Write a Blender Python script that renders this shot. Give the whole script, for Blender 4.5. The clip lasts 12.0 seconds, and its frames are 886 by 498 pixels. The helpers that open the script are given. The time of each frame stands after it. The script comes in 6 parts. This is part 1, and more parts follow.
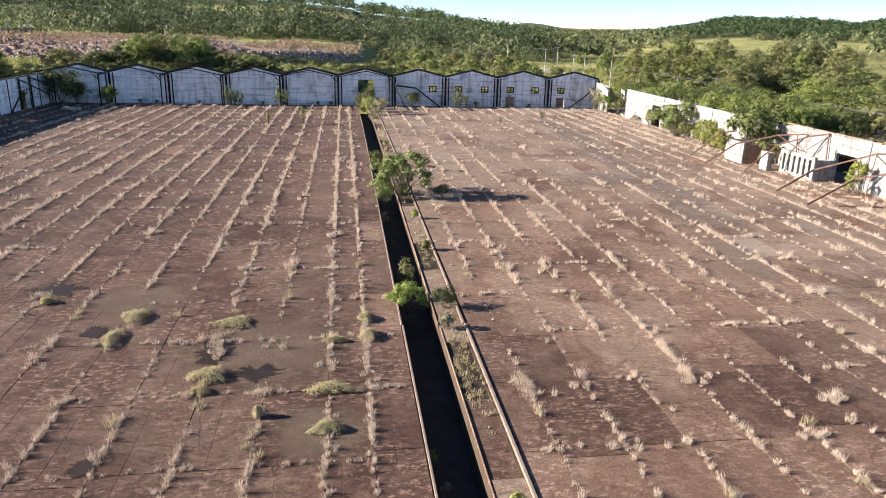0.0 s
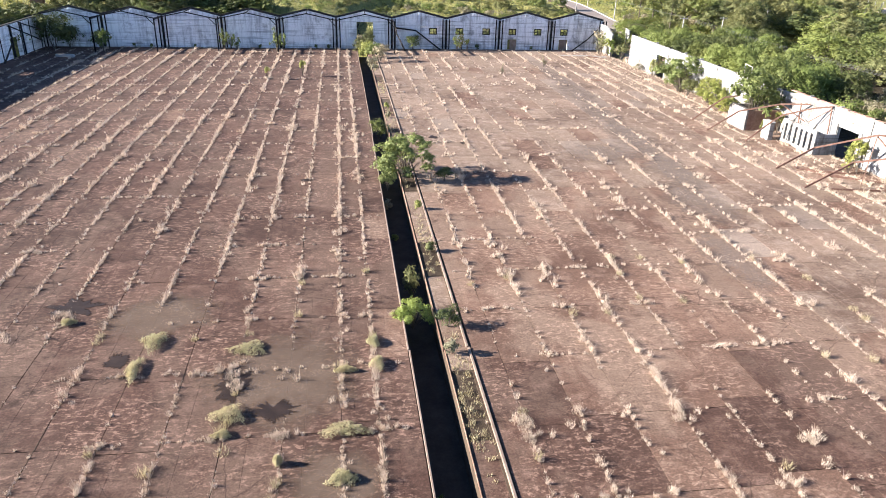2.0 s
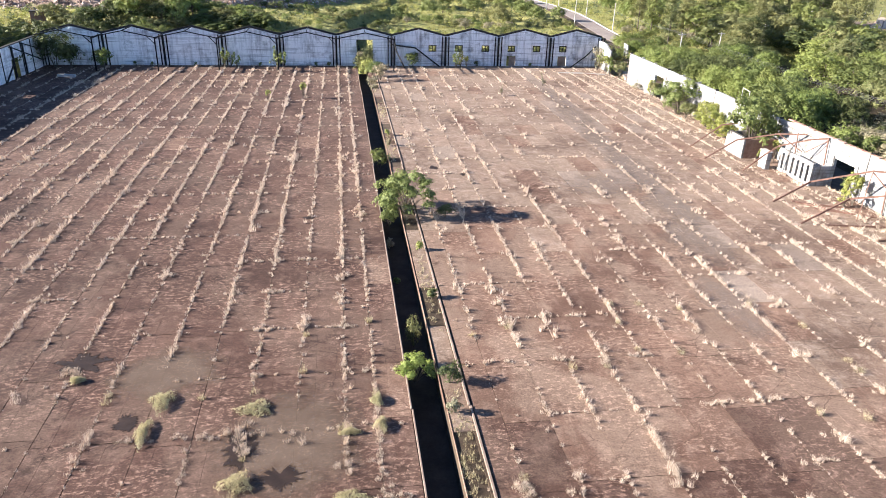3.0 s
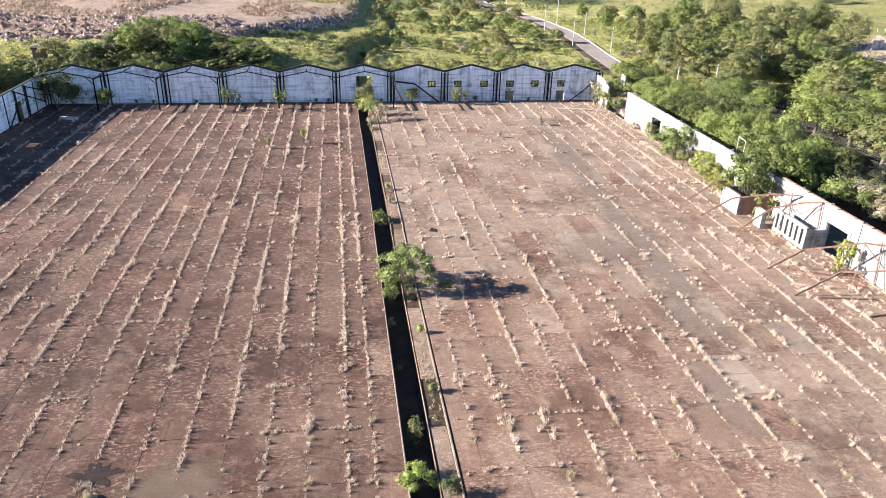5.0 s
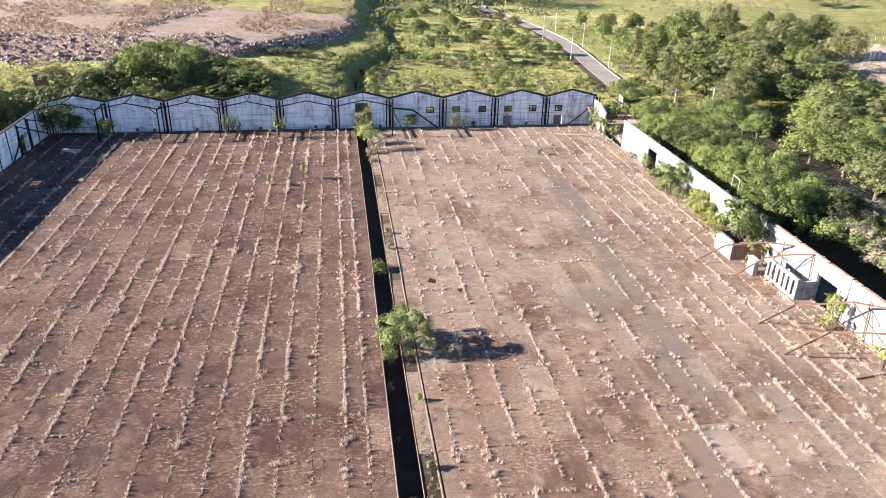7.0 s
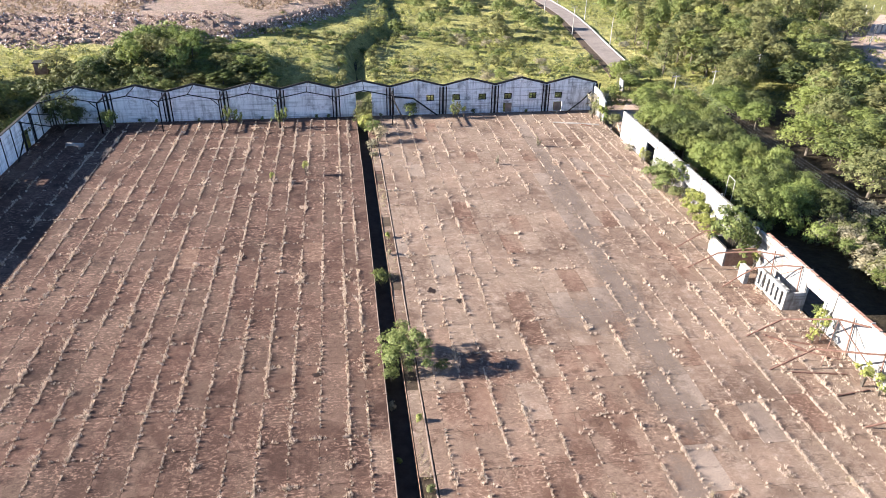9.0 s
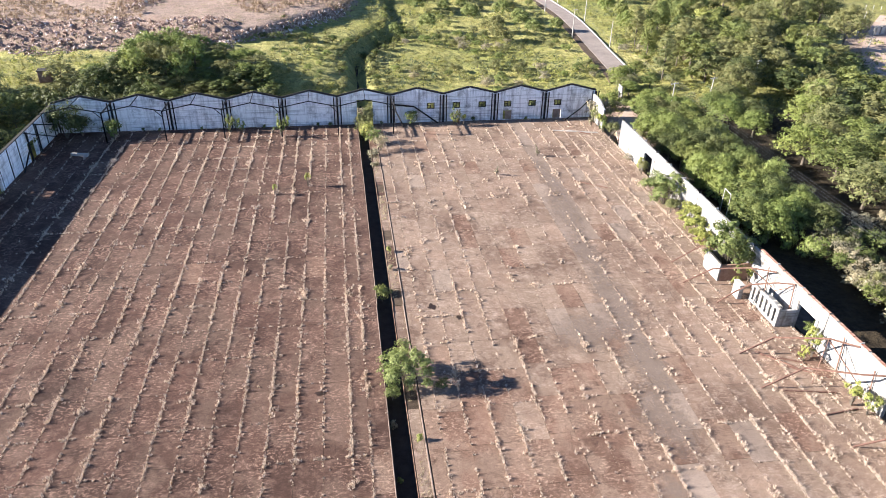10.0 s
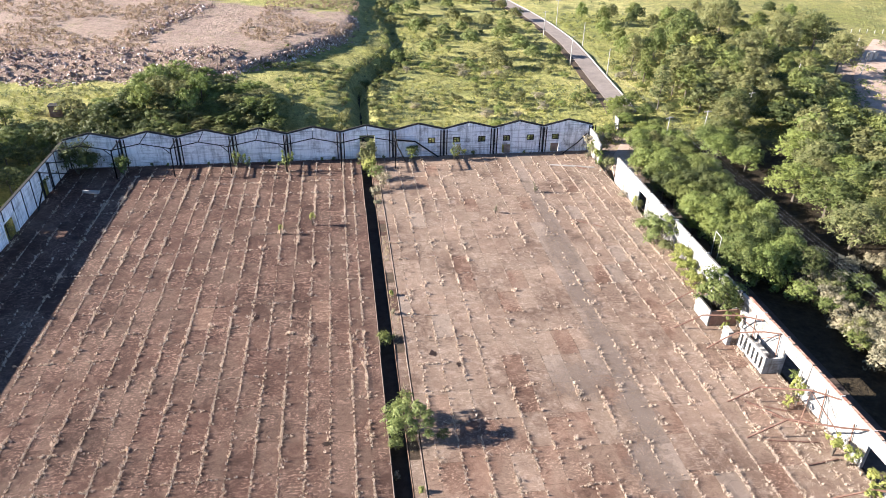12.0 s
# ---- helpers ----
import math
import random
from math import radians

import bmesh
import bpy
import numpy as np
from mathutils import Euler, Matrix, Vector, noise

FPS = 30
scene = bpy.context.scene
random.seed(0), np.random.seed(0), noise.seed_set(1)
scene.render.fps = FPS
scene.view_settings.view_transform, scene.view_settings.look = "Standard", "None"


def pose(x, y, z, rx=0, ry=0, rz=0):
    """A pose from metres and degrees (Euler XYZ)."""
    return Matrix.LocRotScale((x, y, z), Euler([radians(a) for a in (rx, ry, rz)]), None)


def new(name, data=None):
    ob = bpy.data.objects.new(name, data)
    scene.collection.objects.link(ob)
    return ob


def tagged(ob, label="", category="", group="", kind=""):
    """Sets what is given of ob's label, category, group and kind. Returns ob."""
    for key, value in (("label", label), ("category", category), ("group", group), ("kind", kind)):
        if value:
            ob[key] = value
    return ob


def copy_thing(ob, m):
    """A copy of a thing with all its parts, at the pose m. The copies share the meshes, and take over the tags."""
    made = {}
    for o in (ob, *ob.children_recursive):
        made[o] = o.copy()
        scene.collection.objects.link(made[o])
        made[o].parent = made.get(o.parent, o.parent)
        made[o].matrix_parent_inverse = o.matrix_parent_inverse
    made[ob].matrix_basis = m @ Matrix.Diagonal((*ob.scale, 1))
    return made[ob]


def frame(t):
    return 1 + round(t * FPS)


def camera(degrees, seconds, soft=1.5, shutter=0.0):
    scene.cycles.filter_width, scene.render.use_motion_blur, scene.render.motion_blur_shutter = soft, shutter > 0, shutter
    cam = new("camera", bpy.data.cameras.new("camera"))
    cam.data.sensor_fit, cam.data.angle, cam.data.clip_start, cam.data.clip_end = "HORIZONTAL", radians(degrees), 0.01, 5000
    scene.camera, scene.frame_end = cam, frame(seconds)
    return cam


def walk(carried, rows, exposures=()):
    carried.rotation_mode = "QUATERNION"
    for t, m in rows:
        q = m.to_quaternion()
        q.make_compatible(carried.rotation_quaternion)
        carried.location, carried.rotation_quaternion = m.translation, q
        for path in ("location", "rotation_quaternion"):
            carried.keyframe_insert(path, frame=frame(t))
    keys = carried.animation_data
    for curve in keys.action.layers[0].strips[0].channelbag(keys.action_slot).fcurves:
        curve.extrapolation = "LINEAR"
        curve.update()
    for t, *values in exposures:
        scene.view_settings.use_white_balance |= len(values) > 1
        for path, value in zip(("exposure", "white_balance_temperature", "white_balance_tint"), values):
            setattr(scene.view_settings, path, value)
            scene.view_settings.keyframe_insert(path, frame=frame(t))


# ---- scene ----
cam = camera(64.3, 12.0, 0.6)
# seconds, eye x y z, Euler turn; origin where the drain trench meets the north wall, y along the trench
ROWS = [
    (0.0, -2.665, -134.327, 14.244, 72.404, -1.427, -7.717),
    (0.5, -2.727, -134.214, 15.584, 70.390, -1.466, -7.727),
    (1.0, -2.839, -134.001, 16.946, 68.337, -1.516, -7.747),
    (1.5, -2.936, -133.696, 18.412, 66.272, -1.545, -7.767),
    (2.0, -3.032, -133.355, 20.023, 65.608, -1.585, -7.798),
    (2.5, -3.147, -132.978, 21.655, 65.561, -1.594, -7.868),
    (3.0, -3.219, -132.581, 23.330, 65.491, -1.584, -7.928),
    (5.0, -3.227, -130.758, 30.096, 65.303, -1.425, -8.067),
    (5.5, -3.170, -130.317, 31.775, 65.289, -1.395, -8.107),
    (6.0, -3.104, -129.920, 33.494, 65.280, -1.326, -8.116),
    (6.5, -3.003, -129.559, 35.136, 65.135, -1.286, -8.146),
    (7.0, -2.940, -129.222, 36.792, 64.448, -1.236, -8.146),
    (9.0, -2.712, -128.279, 43.443, 60.746, -1.098, -8.075),
    (9.5, -2.689, -128.170, 45.229, 59.923, -1.079, -8.035),
    (10.0, -2.692, -128.205, 46.915, 59.991, -1.069, -8.025),
    (10.5, -2.707, -128.236, 48.579, 60.071, -1.069, -8.025),
    (11.0, -2.750, -128.324, 50.248, 60.144, -1.089, -8.025),
    (11.5, -2.829, -128.387, 51.909, 60.195, -1.099, -8.015),
    (12.0, -2.924, -128.450, 53.536, 60.226, -1.109, -7.995),
]
walk(cam, [(t, pose(x, y, z, rx, ry, rz)) for t, x, y, z, rx, ry, rz in ROWS],
     [(t, e, k, 10) for t, e, k in ((0.0, 1.67, 6350), (0.6, 1.75, 6350), (1.5, 2.06, 6200), (2.4, 2.15, 6100), (3.2, 2.17, 6100), (12.0, 2.13, 6100))])

# ---- light: low sun from the west, slightly behind the north wall ----
SUN_EL, SUN_AZ = radians(20.5), radians(-83.0)
world = bpy.data.worlds.new("sky")
scene.world = world
world.use_nodes = True
wn = world.node_tree
wn.nodes.clear()
sky = wn.nodes.new("ShaderNodeTexSky")
sky.sky_type = "NISHITA"
sky.sun_disc = False
sky.sun_elevation, sky.sun_rotation = SUN_EL, SUN_AZ
sky.altitude, sky.air_density, sky.dust_density, sky.ozone_density = 500, 0.55, 0.0, 2.0
bg = wn.nodes.new("ShaderNodeBackground")
bg.inputs["Strength"].default_value = 0.064
wo = wn.nodes.new("ShaderNodeOutputWorld")
wn.links.new(sky.outputs[0], bg.inputs[0])
wn.links.new(bg.outputs[0], wo.inputs[0])
sun_way = Vector((math.sin(SUN_AZ) * math.cos(SUN_EL), math.cos(SUN_AZ) * math.cos(SUN_EL), math.sin(SUN_EL)))
lamp = bpy.data.lights.new("sun", "SUN")
lamp.energy, lamp.angle, lamp.color = 5.0, radians(0.6), (1.0, 0.893, 0.768)
sun = new("sun", lamp)
sun.matrix_world = Matrix.Translation((-80, 20, 60)) @ sun_way.to_track_quat("Z", "Y").to_matrix().to_4x4()


# ---- materials ----
def node(tree, kind, **given):
    n = tree.nodes.new("ShaderNode" + kind)
    for key, value in given.items():
        n.inputs[key.replace("_", " ")].default_value = value
    return n


def ramp(tree, fac, stops):
    n = tree.nodes.new("ShaderNodeValToRGB")
    el = n.color_ramp.elements
    while len(el) < len(stops):
        el.new(0.5)
    for e, (p, c) in zip(el, stops):
        e.position, e.color = p, (*c, 1)
    tree.links.new(fac, n.inputs[0])
    return n.outputs[0]


def mix(tree, fac, a, b, how="MIX"):
    n = tree.nodes.new("ShaderNodeMix")
    n.data_type, n.blend_type = "RGBA", how
    for value, at in ((fac, 0), (a, 6), (b, 7)):
        if isinstance(value, (int, float)):
            n.inputs[at].default_value = value
        elif isinstance(value, tuple):
            n.inputs[at].default_value = (*value, 1)
        else:
            tree.links.new(value, n.inputs[at])
    return n.outputs[2]


def noise_of(tree, scale, detail=4.0, rough=0.6, stretch=(1, 1, 1), shift=(0, 0, 0)):
    geo = tree.nodes.new("ShaderNodeNewGeometry")
    m = tree.nodes.new("ShaderNodeMapping")
    m.inputs["Scale"].default_value, m.inputs["Location"].default_value = stretch, shift
    tree.links.new(geo.outputs["Position"], m.inputs[0])
    n = node(tree, "TexNoise", Scale=scale, Detail=detail, Roughness=rough)
    tree.links.new(m.outputs[0], n.inputs["Vector"])
    return n.outputs[0]


def piece_random(tree):
    """A number for each piece, whether it is an object of its own or an island of a joined mesh."""
    info = tree.nodes.new("ShaderNodeObjectInfo")
    geo = tree.nodes.new("ShaderNodeNewGeometry")
    add = tree.nodes.new("ShaderNodeMath")
    add.operation = "ADD"
    tree.links.new(info.outputs["Random"], add.inputs[0])
    tree.links.new(geo.outputs["Random Per Island"], add.inputs[1])
    fr = tree.nodes.new("ShaderNodeMath")
    fr.operation = "FRACT"
    tree.links.new(add.outputs[0], fr.inputs[0])
    return fr.outputs[0]


def material(name, rough=0.85, metal=0.0):
    m = bpy.data.materials.new(name)
    m.use_nodes = True
    t = m.node_tree
    b = t.nodes["Principled BSDF"]
    b.inputs["Roughness"].default_value, b.inputs["Metallic"].default_value = rough, metal
    b.inputs["Specular IOR Level"].default_value = 0.25
    return m, t, b


def bumped(t, b, fac, strength, distance):
    n = node(t, "Bump", Strength=strength, Distance=distance)
    t.links.new(fac, n.inputs["Height"])
    t.links.new(n.outputs[0], b.inputs["Normal"])


def concrete(name, dark, light, pale, rough=0.9, flecks=0.62, silting=0.9):
    m, t, b = material(name, rough)
    big, mid, fine = noise_of(t, 0.09, 5), noise_of(t, 0.8, 6, 0.7), noise_of(t, 9, 4, 0.7)
    col = ramp(t, big, [(0.36, dark), (0.62, light)])
    silt = tuple(0.5 * a + 0.5 * b for a, b in zip(light, (0.2, 0.15, 0.112)))
    col = mix(t, ramp(t, noise_of(t, 0.16, 5, 0.62, (1, 0.6, 1), (13, 40, 0)), [(0.48, (0, 0, 0)), (0.56, (silting,) * 3)]), col, silt)
    col = mix(t, ramp(t, mid, [(0.5, (0, 0, 0)), (0.72, (0.6, 0.6, 0.6))]), col, pale)
    col = mix(t, ramp(t, noise_of(t, 0.33, 6, 0.75, (1, 1, 1), (2, 9, 0)), [(0.56, (0, 0, 0)), (0.66, (0.75, 0.75, 0.75))]), col, tuple(0.6 * c for c in dark))
    streak = noise_of(t, 0.5, 5, 0.75, (0.6, 1.6, 1))
    col = mix(t, ramp(t, streak, [(0.48, (0, 0, 0)), (0.7, (0.3, 0.3, 0.3))]), col, dark)
    col = mix(t, 0.28, col, ramp(t, piece_random(t), [(0.0, (0.62, 0.6, 0.6)), (0.5, (1, 1, 1)), (1.0, (1.32, 1.3, 1.3))]), "MULTIPLY")
    fleck = noise_of(t, 3.1, 8, 0.8, (0.75, 1.3, 1), (7, 3, 0))
    worn = mix(t, 1.0, ramp(t, fleck, [(0.525, (0, 0, 0)), (0.565, (flecks, flecks, flecks))]), ramp(t, noise_of(t, 0.22, 4, 0.6, (1, 1, 1), (31, 5, 0)), [(0.42, (0.08, 0.08, 0.08)), (0.58, (1, 1, 1))]), "MULTIPLY")
    col = mix(t, worn, col, (pale[0] * 1.35, pale[1] * 1.33, pale[2] * 1.3))
    geo = t.nodes.new("ShaderNodeNewGeometry")
    warp = node(t, "TexNoise", Scale=1.3, Detail=4.0, Roughness=0.6)
    t.links.new(geo.outputs["Position"], warp.inputs["Vector"])
    bent = mix(t, 0.35, geo.outputs["Position"], warp.outputs["Color"], "ADD")
    crack = t.nodes.new("ShaderNodeTexVoronoi")
    crack.feature = "DISTANCE_TO_EDGE"
    crack.inputs["Scale"].default_value = 0.4
    t.links.new(bent, crack.inputs["Vector"])
    fine_crack = mix(t, 1.0, ramp(t, crack.outputs["Distance"], [(0.003, (0.6, 0.6, 0.6)), (0.011, (0, 0, 0))]), ramp(t, noise_of(t, 0.3, 3, 0.6, (1, 1, 1), (3, 77, 0)), [(0.48, (0, 0, 0)), (0.58, (1, 1, 1))]), "MULTIPLY")
    col = mix(t, fine_crack, col, tuple(0.5 * c for c in dark))
    pit = noise_of(t, 1.9, 7, 0.8, (1, 1.5, 1), (19, 61, 0))
    rough_zone = ramp(t, noise_of(t, 0.14, 5, 0.65, (1, 1, 1), (51, 23, 0)), [(0.45, (0.1, 0.1, 0.1)), (0.58, (1, 1, 1))])
    col = mix(t, mix(t, 1.0, ramp(t, pit, [(0.5, (0, 0, 0)), (0.6, (flecks * 0.8,) * 3)]), rough_zone, "MULTIPLY"), col, tuple(0.75 * c for c in dark))
    speck = ramp(t, fine, [(0.3, (0.5, 0.5, 0.5)), (0.62, (1.25, 1.25, 1.25))])
    col = mix(t, 0.75, col, speck, "MULTIPLY")
    t.links.new(col, b.inputs["Base Color"])
    bumped(t, b, fleck, 0.5, 0.03)
    return m


def simple(name, a, c, scale=2.0, rough=0.85, metal=0.0, bump=0.3, depth=0.02):
    m, t, b = material(name, rough, metal)
    big, fine = noise_of(t, scale, 5, 0.65), noise_of(t, scale * 9, 3)
    col = ramp(t, big, [(0.3, a), (0.7, c)])
    col = mix(t, 0.4, col, ramp(t, fine, [(0.3, (0.6, 0.6, 0.6)), (0.7, (1.25, 1.25, 1.25))]), "MULTIPLY")
    t.links.new(col, b.inputs["Base Color"])
    bumped(t, b, fine, bump, depth)
    return m


def whitewash(name, paint, grime, amount):
    """Old lime paint with soot that has run down from the coping, and bare patches."""
    m, t, b = material(name, 0.9)
    run = noise_of(t, 1.1, 6, 0.7, (1.6, 1.6, 0.16))
    patch, fine = noise_of(t, 0.55, 6, 0.7), noise_of(t, 6, 4)
    course = noise_of(t, 1.3, 3, 0.6, (0.12, 0.12, 3.2))
    col = mix(t, ramp(t, run, [(0.46, (0, 0, 0)), (0.74, (amount, amount, amount))]), paint, grime)
    col = mix(t, ramp(t, patch, [(0.52, (0, 0, 0)), (0.7, (amount, amount, amount))]), col, grime)
    col = mix(t, ramp(t, course, [(0.5, (0, 0, 0)), (0.7, (amount * 0.8,) * 3)]), col, grime)
    col = mix(t, 0.3, col, ramp(t, fine, [(0.3, (0.8, 0.8, 0.8)), (0.7, (1.12, 1.12, 1.12))]), "MULTIPLY")
    t.links.new(col, b.inputs["Base Color"])
    bumped(t, b, fine, 0.4, 0.02)
    return m


def leafy(name, dark, light, glow=0.35, vary=0.6, holes=0.0):
    m, t, b = material(name, 0.6)
    info = t.nodes.new("ShaderNodeObjectInfo")
    geo = t.nodes.new("ShaderNodeNewGeometry")
    col = ramp(t, geo.outputs["Random Per Island"], [(0.0, dark), (1.0, light)])
    col = mix(t, vary, col, ramp(t, noise_of(t, 0.45, 3), [(0.3, (0.6, 0.68, 0.6)), (0.7, (1.3, 1.2, 1.1))]), "MULTIPLY")
    col = mix(t, vary, col, ramp(t, info.outputs["Random"], [(0, (0.75, 0.86, 0.75)), (0.5, (1, 1, 1)), (1, (1.22, 1.12, 0.95))]), "MULTIPLY")
    t.links.new(col, b.inputs["Base Color"])
    tl = t.nodes.new("ShaderNodeBsdfTranslucent")
    t.links.new(col, tl.inputs[0])
    mx = t.nodes.new("ShaderNodeMixShader")
    mx.inputs[0].default_value = glow
    t.links.new(b.outputs[0], mx.inputs[1])
    t.links.new(tl.outputs[0], mx.inputs[2])
    out = mx.outputs[0]
    if holes:
        cut = t.nodes.new("ShaderNodeMath")
        cut.operation = "GREATER_THAN"
        cut.inputs[1].default_value = 0.47
        t.links.new(noise_of(t, holes, 2, 0.6), cut.inputs[0])
        clear = t.nodes.new("ShaderNodeBsdfTransparent")
        mh = t.nodes.new("ShaderNodeMixShader")
        t.links.new(cut.outputs[0], mh.inputs[0])
        t.links.new(clear.outputs[0], mh.inputs[1])
        t.links.new(out, mh.inputs[2])
        out = mh.outputs[0]
    t.links.new(out, t.nodes["Material Output"].inputs[0])
    return m


SLAB = concrete("weathered_red_brown_concrete", (0.056, 0.029, 0.021), (0.108, 0.061, 0.0445), (0.235, 0.152, 0.117), 0.9, 0.8, 0.45)
SLAB_EAST = concrete("worn_pinkish_concrete", (0.125, 0.08, 0.058), (0.25, 0.175, 0.13), (0.385, 0.305, 0.247), 0.9, 0.36)
SCREED = concrete("grey_screed", (0.178, 0.132, 0.104), (0.232, 0.177, 0.143), (0.29, 0.23, 0.19), 0.85, 0.15)
SLAB_MID = concrete("brown_worn_concrete", (0.098, 0.054, 0.038), (0.205, 0.127, 0.091), (0.315, 0.218, 0.165), 0.9, 0.7)
SLAB_PALE = concrete("pale_worn_concrete", (0.18, 0.135, 0.108), (0.29, 0.222, 0.177), (0.36, 0.288, 0.233), 0.85, 0.2)
SLAB_DARK = concrete("dark_damp_and_shade_concrete", (0.046, 0.024, 0.0175), (0.09, 0.047, 0.0345), (0.215, 0.136, 0.105), 0.9, 0.9, 0.45)
SOIL = simple("joint_soil", (0.05, 0.035, 0.025), (0.11, 0.08, 0.055), 1.5, 0.95)
KERB = simple("pale_kerb_concrete", (0.16, 0.115, 0.09), (0.3, 0.23, 0.185), 1.2)
TRENCH = simple("dark_trench_concrete", (0.03, 0.027, 0.025), (0.07, 0.06, 0.054), 0.8)
# North paint raised close to white to lift the walls in shade.
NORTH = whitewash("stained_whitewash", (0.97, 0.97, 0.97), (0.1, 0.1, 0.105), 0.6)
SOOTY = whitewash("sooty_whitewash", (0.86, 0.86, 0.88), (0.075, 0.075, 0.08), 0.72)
# Same whitewash, darkened to hold back the full sun on it.
EAST = whitewash("whitewash_darkened_for_sun", (0.35, 0.345, 0.338), (0.11, 0.092, 0.072), 0.9)
CAP = simple("sooty_coping", (0.025, 0.023, 0.022), (0.06, 0.055, 0.05), 1.5)
TILE_CAP = simple("reddish_brick_coping", (0.3, 0.13, 0.09), (0.5, 0.36, 0.28), 1.2)
BLACK = simple("blackened_steel", (0.012, 0.012, 0.013), (0.035, 0.03, 0.028), 2.5, 0.6, 0.3)
RUST = simple("rusty_steel", (0.1, 0.052, 0.04), (0.25, 0.15, 0.115), 2.0, 0.8, 0.1)
STRAW = leafy("dry_straw", (0.37, 0.295, 0.232), (0.8, 0.66, 0.54), 0.12, 0.12)
STRAW_GREEN = leafy("half_dry_weed", (0.3, 0.26, 0.15), (0.56, 0.48, 0.31), 0.25, 0.2)
CUSHION = leafy("weed_cushion_leaf", (0.3, 0.275, 0.15), (0.66, 0.585, 0.37), 0.3, 0.2)
LEAF = leafy("green_leaf", (0.112, 0.138, 0.045), (0.205, 0.232, 0.08), 0.32, 0.45)
LEAF_LIGHT = leafy("fresh_leaf", (0.155, 0.195, 0.055), (0.265, 0.305, 0.1), 0.32, 0.45)
LEAF_FRESH = leafy("young_leaf", (0.2, 0.25, 0.06), (0.36, 0.42, 0.12), 0.32, 0.3)
LEAF_SAGE = leafy("sage_green_leaf", (0.12, 0.155, 0.048), (0.27, 0.305, 0.115), 0.3, 0.3)
LEAF_OLIVE = leafy("olive_leaf", (0.135, 0.145, 0.06), (0.255, 0.255, 0.115), 0.34, 0.45)
LEAF_DARK = leafy("dark_leaf", (0.055, 0.073, 0.027), (0.135, 0.15, 0.058), 0.3, 0.45)
LEAF_DRY = leafy("greyish_dry_leaf", (0.2, 0.18, 0.12), (0.4, 0.36, 0.26), 0.28, 0.4)
LEAF_YELLOW = leafy("yellow_green_leaf", (0.2, 0.225, 0.055), (0.42, 0.42, 0.14), 0.28, 0.4)
FAR_GREEN = leafy("far_green_leaf", (0.045, 0.07, 0.03), (0.115, 0.15, 0.07), 0.35, 0.5)
FAR_DARK = leafy("far_dark_leaf", (0.04, 0.058, 0.028), (0.11, 0.14, 0.066), 0.35, 0.5)
FAR_OLIVE = leafy("far_olive_leaf", (0.085, 0.105, 0.048), (0.215, 0.235, 0.12), 0.35, 0.5)
SCRUB_YELLOW = leafy("yellowish_scrub", (0.22, 0.23, 0.06), (0.42, 0.41, 0.14), 0.35, 0.4)
SCRUB_DRY = leafy("dry_scrub", (0.2, 0.14, 0.095), (0.38, 0.285, 0.2), 0.3, 0.3)
BARK = simple("grey_bark", (0.08, 0.065, 0.05), (0.18, 0.15, 0.12), 3.0)
ASPHALT = simple("worn_asphalt", (0.2, 0.168, 0.15), (0.29, 0.245, 0.22), 0.4, 0.9)
POST = simple("concrete_post", (0.36, 0.34, 0.32), (0.5, 0.48, 0.45), 1.0)
WIRE = simple("cable", (0.1, 0.1, 0.1), (0.16, 0.16, 0.16), 1.0, 0.5)


def smooth(a, b, v):
    v = np.clip((np.asarray(v, float) - a) / (b - a), 0, 1)
    return v * v * (3 - 2 * v)


